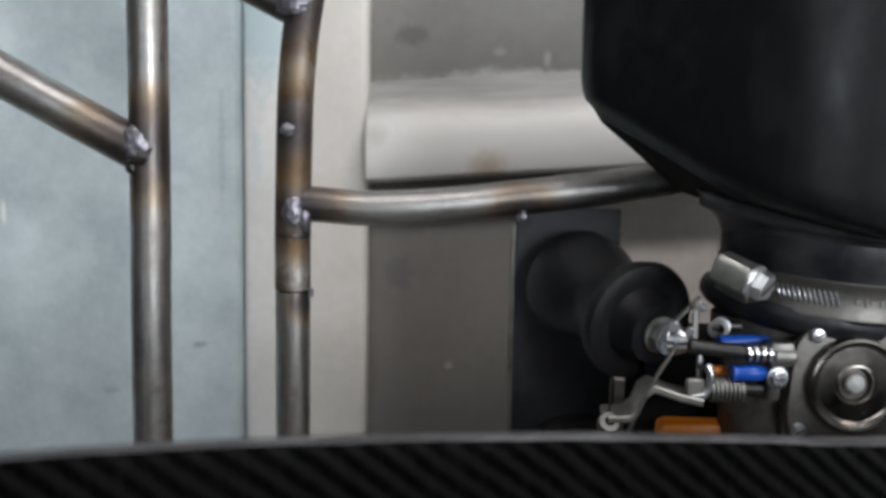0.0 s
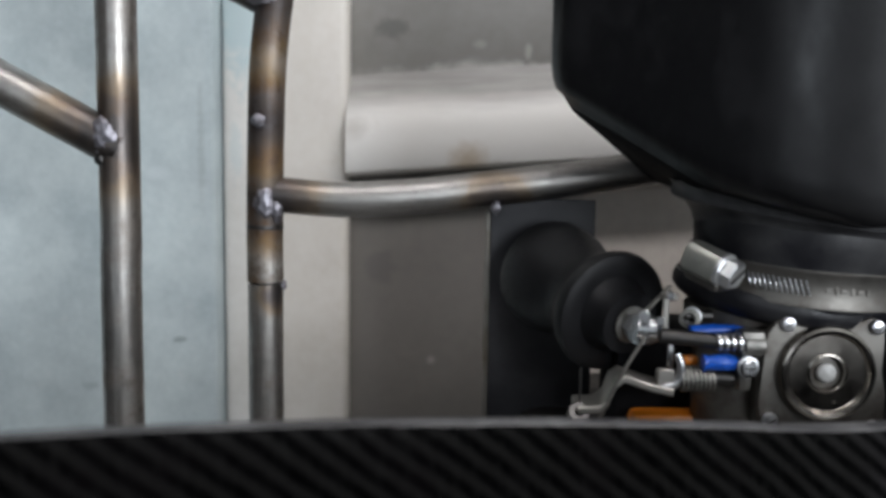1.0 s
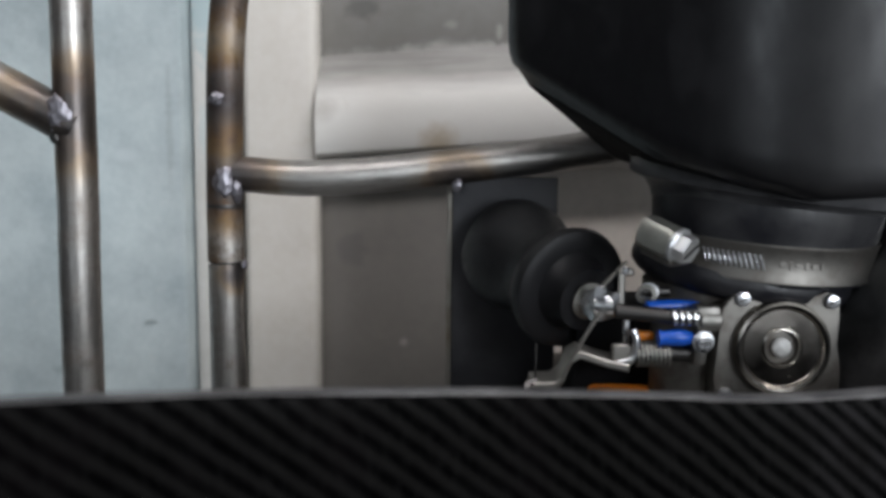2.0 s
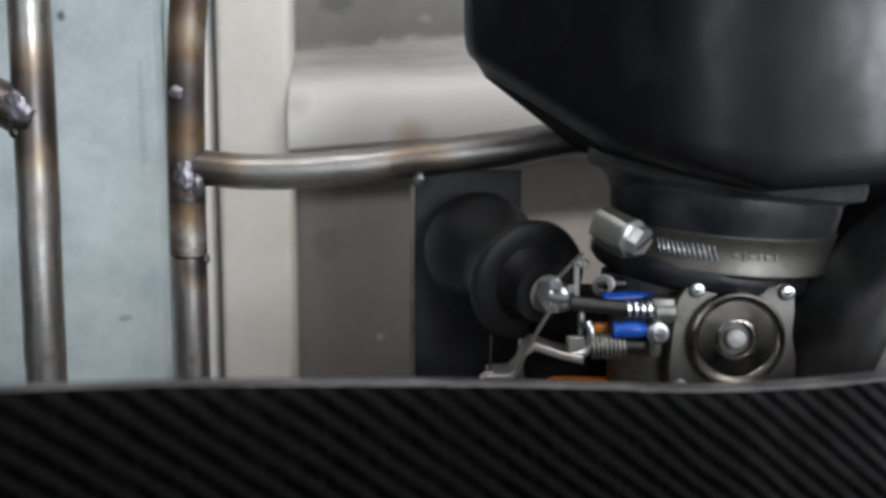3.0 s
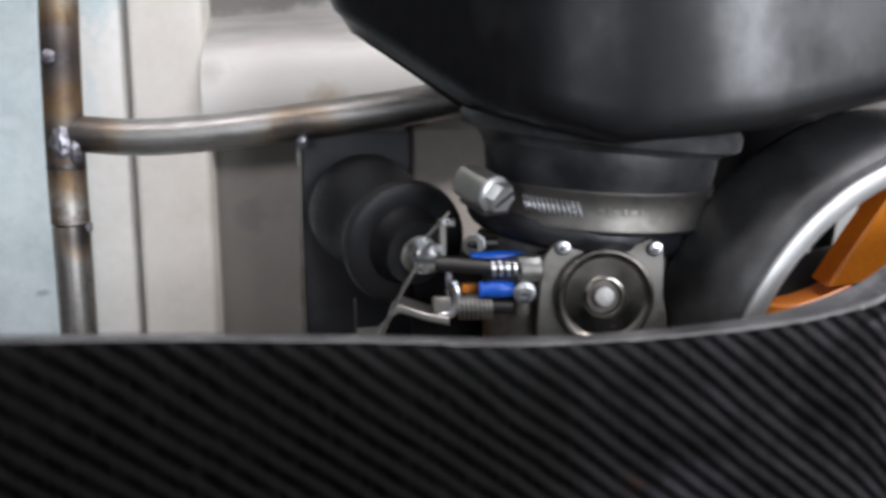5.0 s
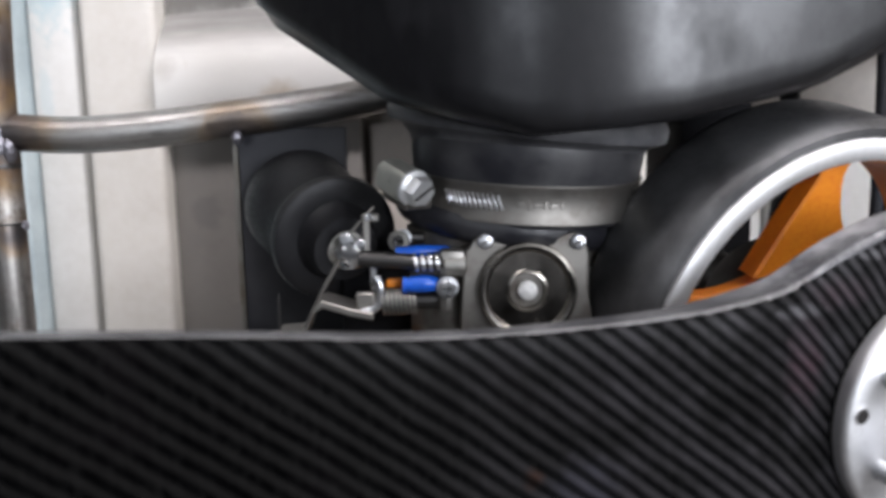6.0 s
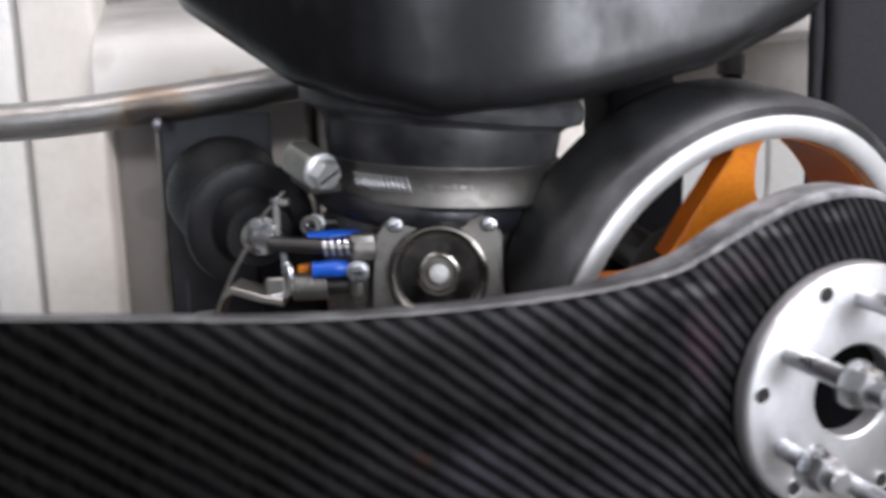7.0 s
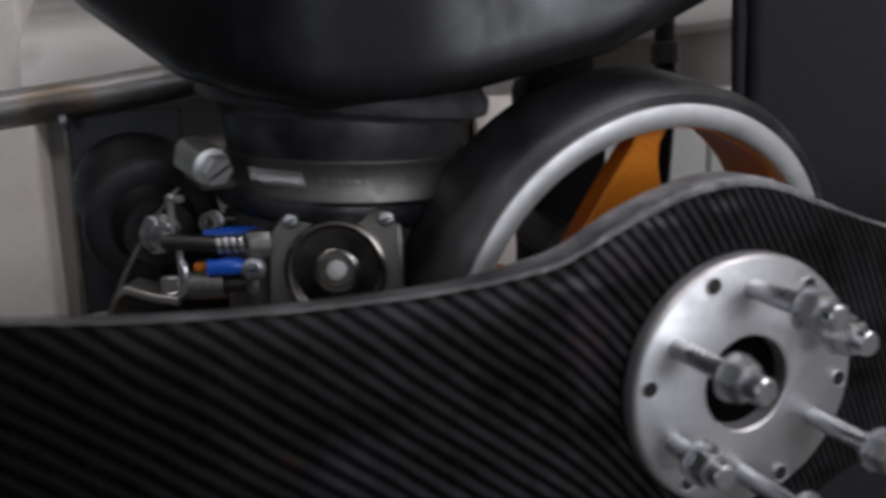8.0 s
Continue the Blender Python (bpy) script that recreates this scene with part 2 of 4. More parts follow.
BRIGHT = metal("bright_zinc", (0.86, 0.87, 0.88), 0.36, (0.4, 0.38, 0.35), 0.4, 220)
BUTTON = plain("white_plastic_button", (0.5, 0.5, 0.49), 0.3)
DARKSTEEL = metal("dark_steel", (0.075, 0.072, 0.07), 0.4, (0.03, 0.028, 0.026), 0.6, 80)
WELD = metal("weld_bead", (0.3, 0.29, 0.32), 0.38, (0.08, 0.06, 0.06), 0.7, 300)
ORANGE = plain("orange_paint", (0.75, 0.22, 0.015), 0.38)
BLUEPLASTIC = plain("blue_plastic", (0.006, 0.08, 0.45), 0.35)
PAINTPLATE = rubber("blackened_plate", (0.014, 0.0145, 0.018), (0.075, 0.074, 0.078), 0.4, 0.6, 40)


# grey scuffs, and painted reddish, bluish and orange reflections, from the propeller's own origin
REFLECTIONS_AND_SCUFFS = [((-0.06, -0.03, 0.026), (0.016, 0.05, 0.034), (0.055, 0.03, 0.038), 0.6), ((-0.045, -0.03, 0.052), (0.026, 0.05, 0.012), (0.05, 0.034, 0.04), 0.6), ((-0.15, -0.05, -0.012), (0.03, 0.05, 0.024), (0.026, 0.026, 0.034), 0.7), ((-0.168, -0.05, -0.004), (0.008, 0.05, 0.01), (0.05, 0.02, 0.01), 0.5), ((-0.062, -0.03, 0.046), (0.018, 0.05, 0.006), (0.11, 0.11, 0.115), 0.7), ((-0.03, -0.03, 0.066), (0.02, 0.05, 0.005), (0.11, 0.11, 0.115), 0.7), ((0.0, -0.03, 0.07), (0.02, 0.05, 0.006), (0.1, 0.1, 0.1), 0.6)]


def carbon_weave(turn=-40, scale=54.0, bend_from=0.28, marks=()):
    """Varnished carbon cloth with broad slanting ribs, which stand steeper towards the hub."""
    n = Nodes("carbon_fibre")
    wob = n.noise(18, 3, 0.5)
    v = n.mapped((1, 1, 1), (0, turn, 0))
    cut = n.node("ShaderNodeSeparateXYZ")
    n.link(n.coord, cut.inputs[0])
    calc = cut.outputs["X"]
    for op, value in (("SUBTRACT", bend_from), ("MAXIMUM", 0.0), ("POWER", 2.0), ("MULTIPLY", 4.2)):
        k = n.node("ShaderNodeMath")
        k.operation = op
        n.link(calc, k.inputs[0])
        k.inputs[1].default_value = value
        calc = k.outputs[0]
    put = n.node("ShaderNodeCombineXYZ")
    n.link(calc, put.inputs["Z"])
    bent = n.node("ShaderNodeVectorMath")
    n.link(v, bent.inputs[0])
    n.link(put.outputs[0], bent.inputs[1])
    add = n.node("ShaderNodeVectorMath")
    add.operation = "MULTIPLY_ADD"
    n.link(wob, add.inputs[0])
    add.inputs[1].default_value = (0.004, 0.004, 0.004)
    n.link(bent.outputs[0], add.inputs[2])
    wave = n.node("ShaderNodeTexWave", Scale=scale, Distortion=0.15, Detail=2.0)
    wave.inputs["Detail Scale"].default_value = 8.0
    wave.bands_direction = "Z"
    n.link(add.outputs[0], wave.inputs["Vector"])
    rib = wave.outputs["Fac"]
    fine = n.noise(700, 4, 0.75, n.mapped((1, 1, 0.2), (0, 40, 0)))
    patch = n.noise(26, 4, 0.6)
    col = n.mix(n.ramp(rib, (0.25, 0.0), (0.9, 1.0)), (0.0006, 0.0006, 0.0007), (0.0055, 0.0053, 0.0051))
    col = n.mix(n.ramp(patch, (0.5, 0.0), (0.75, 0.5)), col, (0.004, 0.0032, 0.0036))
    col = n.mix(n.ramp(fine, (0.48, 0.0), (0.72, 0.45)), col, (0.012, 0.012, 0.0115))
    for place, size, colour, strength in marks:
        v = n.node("ShaderNodeVectorMath")
        v.operation = "SUBTRACT"
        n.link(n.coord, v.inputs[0])
        v.inputs[1].default_value = place
        w = n.node("ShaderNodeVectorMath")
        w.operation = "DIVIDE"
        n.link(v.outputs[0], w.inputs[0])
        w.inputs[1].default_value = size
        far = n.node("ShaderNodeVectorMath")
        far.operation = "LENGTH"
        n.link(w.outputs[0], far.inputs[0])
        wobble = n.node("ShaderNodeMath")
        wobble.operation = "MULTIPLY_ADD"
        n.link(n.noise(140, 4, 0.7), wobble.inputs[0])
        wobble.inputs[1].default_value = 0.7
        n.link(far.outputs["Value"], wobble.inputs[2])
        col = n.mix(n.ramp(wobble.outputs[0], (0.55, strength), (1.0, 0.0)), col, n.mix(n.ramp(rib, (0.3, 0.15), (0.8, 1.0)), (0.002, 0.002, 0.002), colour))
    # towards the root: handled varnish, plus window sheen put into the rib colour
    worn = n.node("ShaderNodeMapRange")
    n.link(cut.outputs["X"], worn.inputs[0])
    for i, value in enumerate((-0.27, -0.1, 0.22, 1.9)):
        worn.inputs[i + 1].default_value = value
    sheen_haze = n.ramp(n.noise(34, 6, 0.7), (0.4, 0.05), (0.7, 0.55))
    near = n.node("ShaderNodeMapRange")
    n.link(cut.outputs["X"], near.inputs[0])
    near.inputs[1].default_value, near.inputs[2].default_value = -0.22, -0.08
    col = n.mix(n.mix(1.0, sheen_haze, near.outputs[0], "MULTIPLY"), col, n.mix(rib, (0.004, 0.004, 0.005), (0.065, 0.061, 0.067)))
    n.bump(n.mix(0.2, rib, fine), 0.25, 0.0005)
    dull = n.mix(0.5, n.ramp(n.noise(60, 5, 0.7), (0.35, 0.5), (0.65, 1.0)), n.ramp(n.noise(9, 3, 0.6), (0.35, 0.4), (0.65, 1.0)))
    n.link(n.mix(1.0, n.ramp(rib, (0.15, 0.02), (0.95, 0.09)), n.mix(1.0, dull, worn.outputs[0], "MULTIPLY"), "MULTIPLY"), n.bsdf.inputs["Specular IOR Level"])
    return n.done(col, n.ramp(patch, (0.3, 0.28), (0.7, 0.42)))


CARBON = carbon_weave(bend_from=-0.08, marks=REFLECTIONS_AND_SCUFFS)
# paler carbon for the faces that look up: overhead light put into the colour
TOPLIT_EDGE = rubber("toplit_edge_carbon", (0.04, 0.04, 0.042), (0.15, 0.15, 0.152), 0.36, 0.8, 110)
TOPLIT_ROOT = rubber("worn_toplit_carbon", (0.045, 0.045, 0.048), (0.4, 0.395, 0.4), 0.34, 0.9, 130)
# colour of the painted highlight on the root's front top edge
RIDGE_HIGHLIGHT = rubber("ridge_highlight_carbon", (0.09, 0.09, 0.095), (0.4, 0.4, 0.41), 0.3, 0.9, 200)

# ---------------------------------------------------------------- building helpers
ORIGIN = {}


def finish(bm, mat, name):
    bmesh.ops.recalc_face_normals(bm, faces=bm.faces)
    for f in bm.faces:
        f.smooth = True
    for e in bm.edges:
        if len(e.link_faces) == 2 and e.calc_face_angle(0) > radians(38):
            e.smooth = False
    me = bpy.data.meshes.new(name)
    bm.to_mesh(me)
    bm.free()
    me.materials.append(mat)
    return me


def thing(name, base, label, category, group="", kind=""):
    ob = new(name)
    ob.empty_display_size = 0.02
    ob.location = base
    ORIGIN[ob.name] = Vector(base)
    return tagged(ob, label, category, group, kind)


def part(name, bm, mat, parent, label=""):
    """Links a bmesh, given in the room's own metres, as one mesh under a thing or a part."""
    base = ORIGIN[parent.name]
    bmesh.ops.translate(bm, vec=-base, verts=bm.verts)
    ob = new(name, finish(bm, mat, name))
    ob.parent = parent
    ORIGIN[ob.name] = base
    return tagged(ob, label)


def solid(name, bm, mat, base, label, category, group="", kind=""):
    """A thing or a piece of the setting that is one mesh."""
    bmesh.ops.translate(bm, vec=-Vector(base), verts=bm.verts)
    ob = new(name, finish(bm, mat, name))
    ob.location = base
    ORIGIN[ob.name] = Vector(base)
    return tagged(ob, label, category, group, kind)


def moved(bm, m):
    bmesh.ops.transform(bm, matrix=m, verts=bm.verts)
    return bm


def joined(*many):
    out = bmesh.new()
    for bm in many:
        me = bpy.data.meshes.new("scrap")
        bm.to_mesh(me)
        out.from_mesh(me)
        bm.free()
        bpy.data.meshes.remove(me)
    return out


def box(x0, x1, y0, y1, z0, z1, bevel=0.0, segments=2):
    bm = bmesh.new()
    bmesh.ops.create_cube(bm, size=1)
    moved(bm, Matrix.Translation(((x0 + x1) / 2, (y0 + y1) / 2, (z0 + z1) / 2)) @ Matrix.Diagonal((x1 - x0, y1 - y0, z1 - z0, 1)))
    if bevel:
        bmesh.ops.bevel(bm, geom=bm.edges[:], offset=bevel, segments=segments, affect="EDGES", profile=0.5)
    return bm


def loft(rings, cap=True, closed=False):
    bm = bmesh.new()
    rows = [[bm.verts.new(p) for p in ring] for ring in rings]
    k = len(rows[0])
    pairs = list(zip(rows, rows[1:])) + ([(rows[-1], rows[0])] if closed else [])
    for a, b in pairs:
        for i in range(k):
            bm.faces.new((a[i], a[(i + 1) % k], b[(i + 1) % k], b[i]))
    if cap and not closed:
        bm.faces.new(rows[0])
        bm.faces.new(rows[-1])
    return bm


def lathe(profile, m, steps=48, closed=False):
    """Turns (radius, height) pairs round z, then poses the result by m."""
    rings = [[(r * math.cos(math.tau * i / steps), r * math.sin(math.tau * i / steps), h) for i in range(steps)] for r, h in profile]
    return moved(loft(rings, True, closed), m)


def aim(place, way):
    """A pose at place whose z points along way."""
    return Matrix.Translation(place) @ Vector(way).to_track_quat("Z", "Y").to_matrix().to_4x4()


def glide(points, steps=8):
    """A smooth line through points."""
    p = [Vector(q) for q in points]
    p = [2 * p[0] - p[1]] + p + [2 * p[-1] - p[-2]]
    out = []
    for a, b, c, d in zip(p, p[1:], p[2:], p[3:]):
        for i in range(steps):
            t = i / steps
            out.append(0.5 * (2 * b + (c - a) * t + (2 * a - 5 * b + 4 * c - d) * t * t + (3 * b - a - 3 * c + d) * t ** 3))
    return out + [p[-2]]


def pipe(points, radius, sides=24, steps=8, smooth=True, wobble=0.0):
    line = glide(points, steps) if smooth else [Vector(q) for q in points]
    rings, up = [], Vector((0.31, 0.93, 0.2))
    for i, c in enumerate(line):
        way = (line[min(i + 1, len(line) - 1)] - line[max(i - 1, 0)]).normalized()
        u = way.cross(up).normalized()
        v = way.cross(u)
        up = u.cross(way)
        r = (radius[i] if isinstance(radius, list) else radius) * (1 + wobble * noise.noise(c * 70))
        rings.append([c + r * (math.cos(math.tau * k / sides) * u + math.sin(math.tau * k / sides) * v) for k in range(sides)])
    return loft(rings)


def bead(centre, size, seed=0, rough=0.25):
    """A lumpy weld bead: size is its three half-lengths."""
    bm = bmesh.new()
    bmesh.ops.create_icosphere(bm, subdivisions=4, radius=1)
    for v in bm.verts:
        o = Vector((seed * 3.7, 0, 0))
        v.co *= 1 + rough * noise.noise(v.co * 2.3 + o) + rough * 0.4 * noise.noise(v.co * 6.0 + o) + rough * 0.3 * noise.noise(v.co * 13.0 + o)
        v.co = Vector((v.co.x * size[0], v.co.y * size[1], v.co.z * size[2]))
    return moved(bm, Matrix.Translation(centre))


def hexagon(place, way, width, height, chamfer=0.12):
    """A hexagonal nut or bolt head with worn corners."""
    r = width / math.sqrt(3)
    rings = []
    for s, h in ((1 - chamfer, 0), (1, height * 0.12), (1, height * 0.8), (1 - chamfer, height)):
        rings.append([(s * r * math.cos(math.tau * i / 6), s * r * math.sin(math.tau * i / 6), h) for i in range(6)])
    return moved(loft(rings), aim(place, way))


def rod(place, way, radius, length, sides=16):
    return lathe([(radius * 0.85, 0), (radius, radius * 0.15), (radius, length - radius * 0.15), (radius * 0.85, length)], aim(place, way), sides)


# ---------------------------------------------------------------- the room
def room():
    solid("floor", box(-2.6, 3.0, -3.4, 1.2, -0.1, 0), CONCRETE, (0, 0, 0), "grey concrete workshop floor", "floor", kind="structure")
    solid("ceiling", box(-2.6, 3.0, -3.4, 1.2, 2.5, 2.6), PLASTER, (0, 0, 2.5), "plain white plaster ceiling", "ceiling", kind="structure")
    solid("wall_west", box(-2.7, -2.6, -3.4, 1.2, 0, 2.5), SOOT, (-2.6, 0, 0), "plain dark grey workshop wall", "wall", kind="structure")
    east = joined(box(3.0, 3.1, -3.4, -3.2, 0, 2.5), box(3.0, 3.1, -2.2, 1.2, 0, 2.5), box(3.0, 3.1, -3.2, -2.2, 0, 0.65), box(3.0, 3.1, -3.2, -2.2, 2.35, 2.5))
    solid("wall_east", east, PLASTER, (3.0, 0, 0), "plain pale plaster wall with a window opening", "wall", kind="structure")
    w = thing("window_1", (3.05, -2.7, 0.65), "large workshop window with a white frame", "window", kind="structure")
    part("window_frame", joined(box(3.03, 3.08, -3.2, -3.14, 0.65, 2.35), box(3.03, 3.08, -2.26, -2.2, 0.65, 2.35), box(3.03, 3.08, -3.14, -2.26, 0.65, 0.71), box(3.03, 3.08, -3.14, -2.26, 2.29, 2.35)), WHITE, w)
    south = joined(box(-2.6, -1.8, -3.5, -3.4, 0, 2.5), box(-0.8, 1.3, -3.5, -3.4, 0, 2.5), box(-1.8, -0.8, -3.5, -3.4, 0, 0.65), box(-1.8, -0.8, -3.5, -3.4, 2.35, 2.5), box(2.9, 3.0, -3.5, -3.4, 0, 2.5), box(1.3, 2.9, -3.5, -3.4, 0, 0.65), box(1.3, 2.9, -3.5, -3.4, 2.35, 2.5))
    solid("wall_south", south, SOOT, (0, -3.4, 0), "dark grey workshop wall with two window openings", "wall", kind="structure")
    w = thing("window_3", (-1.3, -3.45, 0.65), "tall workshop window with a white frame", "window", kind="structure")
    part("window_frame", joined(box(-1.8, -1.74, -3.48, -3.43, 0.65, 2.35), box(-0.86, -0.8, -3.48, -3.43, 0.65, 2.35), box(-1.74, -0.86, -3.48, -3.43, 0.65, 0.71), box(-1.74, -0.86, -3.48, -3.43, 2.29, 2.35)), WHITE, w)
    w = thing("window_2", (2.1, -3.45, 0.65), "large workshop window with a white frame", "window", kind="structure")
    part("window_frame", joined(box(1.3, 1.36, -3.48, -3.43, 0.65, 2.35), box(2.84, 2.9, -3.48, -3.43, 0.65, 2.35), box(1.36, 2.84, -3.48, -3.43, 0.65, 0.71), box(1.36, 2.84, -3.48, -3.43, 2.29, 2.35)), WHITE, w)
    solid("wall_north", box(-2.6, 3.0, 0.80, 0.9, 0, 2.5), TAUPE, (0, 0.8, 0), "taupe painted wall behind the machine", "wall", kind="structure")


room()


def ceiling_lamp(x):
    lamp = thing("ceiling_lamp", (x, -0.3, 2.5), "white tube lamp fixed under the ceiling", "lamp", "ceiling lamps")
    part("housing", box(x - 0.68, x + 0.68, -0.43, -0.17, 2.39, 2.5, 0.008), WHITE, lamp)


ceiling_lamp(-0.35)
ceiling_lamp(1.25)


def cladding():
    """The old painted boards and panels behind the machine."""
    solid("wall_panel", box(-1.6, -0.1728, 0.715, 0.80, 0.0, 2.4, 0.003), BLUE, (-0.9, 0.75, 0), "pale blue painted flat panel with scuffs", "panel", kind="structure")
    solid("trim", box(-0.171, -0.134, 0.735, 0.80, 0.0, 2.4, 0.004), STRIP, (-0.16, 0.75, 0), "narrow pale painted upright board", "trim", kind="structure")
    solid("trim", box(-0.127, -0.066, 0.728, 0.80, 0.0, 2.4, 0.006, 3), BEIGE, (-0.1, 0.75, 0), "cream painted upright door stile", "trim", kind="structure")


cladding()


def lower_panels():
    # the lower panel is darker than the taupe board to its right
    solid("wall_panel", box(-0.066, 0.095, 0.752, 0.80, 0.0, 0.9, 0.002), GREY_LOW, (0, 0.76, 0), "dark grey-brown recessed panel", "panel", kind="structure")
    solid("wall_panel", box(-0.066, 0.62, 0.757, 0.80, 0.93, 2.4, 0.002), GREY_UP, (0, 0.76, 0.93), "grey upper recessed panel", "panel", kind="structure")
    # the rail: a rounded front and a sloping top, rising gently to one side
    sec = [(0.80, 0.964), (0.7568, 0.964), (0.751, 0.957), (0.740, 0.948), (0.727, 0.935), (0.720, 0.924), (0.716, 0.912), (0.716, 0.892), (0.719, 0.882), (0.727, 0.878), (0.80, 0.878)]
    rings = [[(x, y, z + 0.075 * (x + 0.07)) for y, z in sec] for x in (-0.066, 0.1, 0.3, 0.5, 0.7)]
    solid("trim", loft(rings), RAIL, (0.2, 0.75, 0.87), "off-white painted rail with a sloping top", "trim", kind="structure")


lower_panels()


def far_boards():
    """The lighter boards that show past the pulley."""
    for x0, x1, y, mat, words in ((0.10, 0.283, 0.775, TAUPE, "wide taupe painted board"), (0.287, 0.345, 0.738, BEIGE, "cream painted upright board"), (0.35, 0.43, 0.736, PALE, "pale grey painted upright board"), (0.435, 0.475, 0.731, PALE, "narrow pale grey painted board"), (0.48, 0.66, 0.737, PALE, "pale grey painted upright board")):
        solid("trim", box(x0, x1, y, 0.80, 0.0, 0.872, 0.003), mat, ((x0 + x1) / 2, y, 0), words, "trim", kind="structure")
    h = thing("fuel_hose", (0.42, 0.655, 0.0), "black rubber hose hanging behind the airbox", "hose")
    part("hose", pipe([(0.40, 0.62, 1.02), (0.415, 0.65, 0.95), (0.42, 0.66, 0.9), (0.419, 0.66, 0.84), (0.40, 0.65, 0.7), (0.36, 0.6, 0.6)], 0.0075, 16), RUBBER, h)
    part("collar", lathe([(0.0075, -0.008), (0.0105, -0.007), (0.0105, 0.007), (0.0075, 0.008)], aim((0.42, 0.66, 0.897), (0, 0, 1)), 24), DARKSTEEL, h)


far_boards()


# ---------------------------------------------------------------- the welded tube frame
def steel_frame():
    base = Vector((-0.09, 0.5, 0.0))
    f = thing("steel_frame", base, "bare welded steel tube frame with heat-tinted joints", "frame")
    r = 0.0112
    wa, wb, wc, wd = Vector((-0.168, 0.489, 0.905)), Vector((-0.086, 0.503, 0.871)), Vector((0.046, 0.51, 0.866)), Vector((-0.088, 0.503, 0.986))
    mats = lambda *w, grain=(1, 1, 0.06), brown=0.4: raw_steel("bare_steel", [(p - base, d) for p, d in w], grain, brown)
    part("upright_tube", pipe([(-0.1665, 0.489, 1.25), (-0.1671, 0.489, 0.986), (-0.1672, 0.489, 0.86), (-0.1682, 0.489, 0.734), (-0.169, 0.489, 0.0)], r), mats((wa, 0.034)), f)
    part("brace_tube", pipe([(-0.165, 0.489, 0.8985), (-0.249, 0.487, 0.9435), (-0.42, 0.484, 1.035)], 0.0122, smooth=False), mats((wa, 0.042), grain=(0.08, 1, 0.5)), f)
    part("upright_tube", pipe([(-0.062, 0.51, 1.1), (-0.078, 0.51, 1.015), (-0.0825, 0.51, 0.99), (-0.086, 0.51, 0.965), (-0.0885, 0.51, 0.93), (-0.09, 0.51, 0.86), (-0.09, 0.51, 0.822)], 0.0106), mats((wb, 0.03), (wd, 0.035), (Vector((-0.09, 0.5, 0.915)), 0.03), brown=0.95), f)
    part("lower_tube", pipe([(-0.09, 0.51, 0.8205), (-0.09, 0.51, 0.7), (-0.09, 0.51, 0.0)], 0.0103), mats((Vector((-0.082, 0.505, 0.815)), 0.012)), f)
    part("insert_sleeve", pipe([(-0.09, 0.51, 0.84), (-0.09, 0.51, 0.80)], 0.0088, smooth=False), DARKSTEEL, f)
    part("brace_tube", pipe([(-0.09, 0.51, 0.985), (-0.16, 0.51, 1.02), (-0.3, 0.51, 1.09)], 0.009, smooth=False), mats((wd, 0.04), grain=(0.08, 1, 0.5)), f)
    part("cross_tube", pipe([(-0.088, 0.511, 0.873), (-0.076, 0.5105, 0.8728), (-0.053, 0.5085, 0.8712), (-0.029, 0.508, 0.8715), (0.004, 0.5105, 0.874), (0.038, 0.513, 0.878), (0.071, 0.515, 0.882), (0.104, 0.517, 0.8865), (0.154, 0.52, 0.8945), (0.3, 0.53, 0.915)], 0.0105), mats((wb, 0.03), (wc, 0.022), grain=(0.07, 1, 1), brown=0.18), f)
    part("weld_bead", bead(wa + Vector((-0.004, -0.0088, 0.001)), (0.0082, 0.0042, 0.0105), 1, 0.2), WELD, f)
    part("weld_bead", bead(wa + Vector((-0.006, -0.002, -0.011)), (0.0055, 0.008, 0.007), 2, 0.15), DARKSTEEL, f)
    part("weld_bead", bead((-0.0885, 0.5015, 0.869), (0.0058, 0.0034, 0.0105), 3, 0.2), WELD, f)
    part("weld_bead", bead((-0.0815, 0.5045, 0.864), (0.0035, 0.005, 0.008), 4, 0.15), WELD, f)
    part("weld_bead", bead((-0.091, 0.4995, 0.916), (0.004, 0.003, 0.004), 5, 0.2), WELD, f)
    part("weld_bead", bead((-0.088, 0.502, 0.99), (0.011, 0.005, 0.009), 6, 0.3), WELD, f)
    part("weld_bead", bead((0.046, 0.508, 0.868), (0.0032, 0.004, 0.0042), 7), WELD, f)
    part("weld_bead", bead((-0.079, 0.509, 0.82), (0.0016, 0.003, 0.003), 8), WELD, f)
    part("scale_band", lathe([(0.0104, -0.002), (0.0109, 0), (0.0104, 0.002)], aim((-0.09, 0.51, 0.8545), (0.04, 0, 1)), 24), DARKSTEEL, f)
    # the mounting plate under the cross tube
    sheet = box(0.0435, 0.1065, 0.5185, 0.5215, 0.6, 0.8725, 0.0006, 1)
    part("mounting_plate", sheet, PAINTPLATE, f, "blackened steel plate with a bright cut edge")
    part("cut_edge", box(0.0405, 0.0435, 0.517, 0.5225, 0.6, 0.866, 0.0004, 1), metal("cut_steel", (0.2, 0.19, 0.17), 0.5, (0.1, 0.07, 0.035), 0.7, 60), f)


steel_frame()


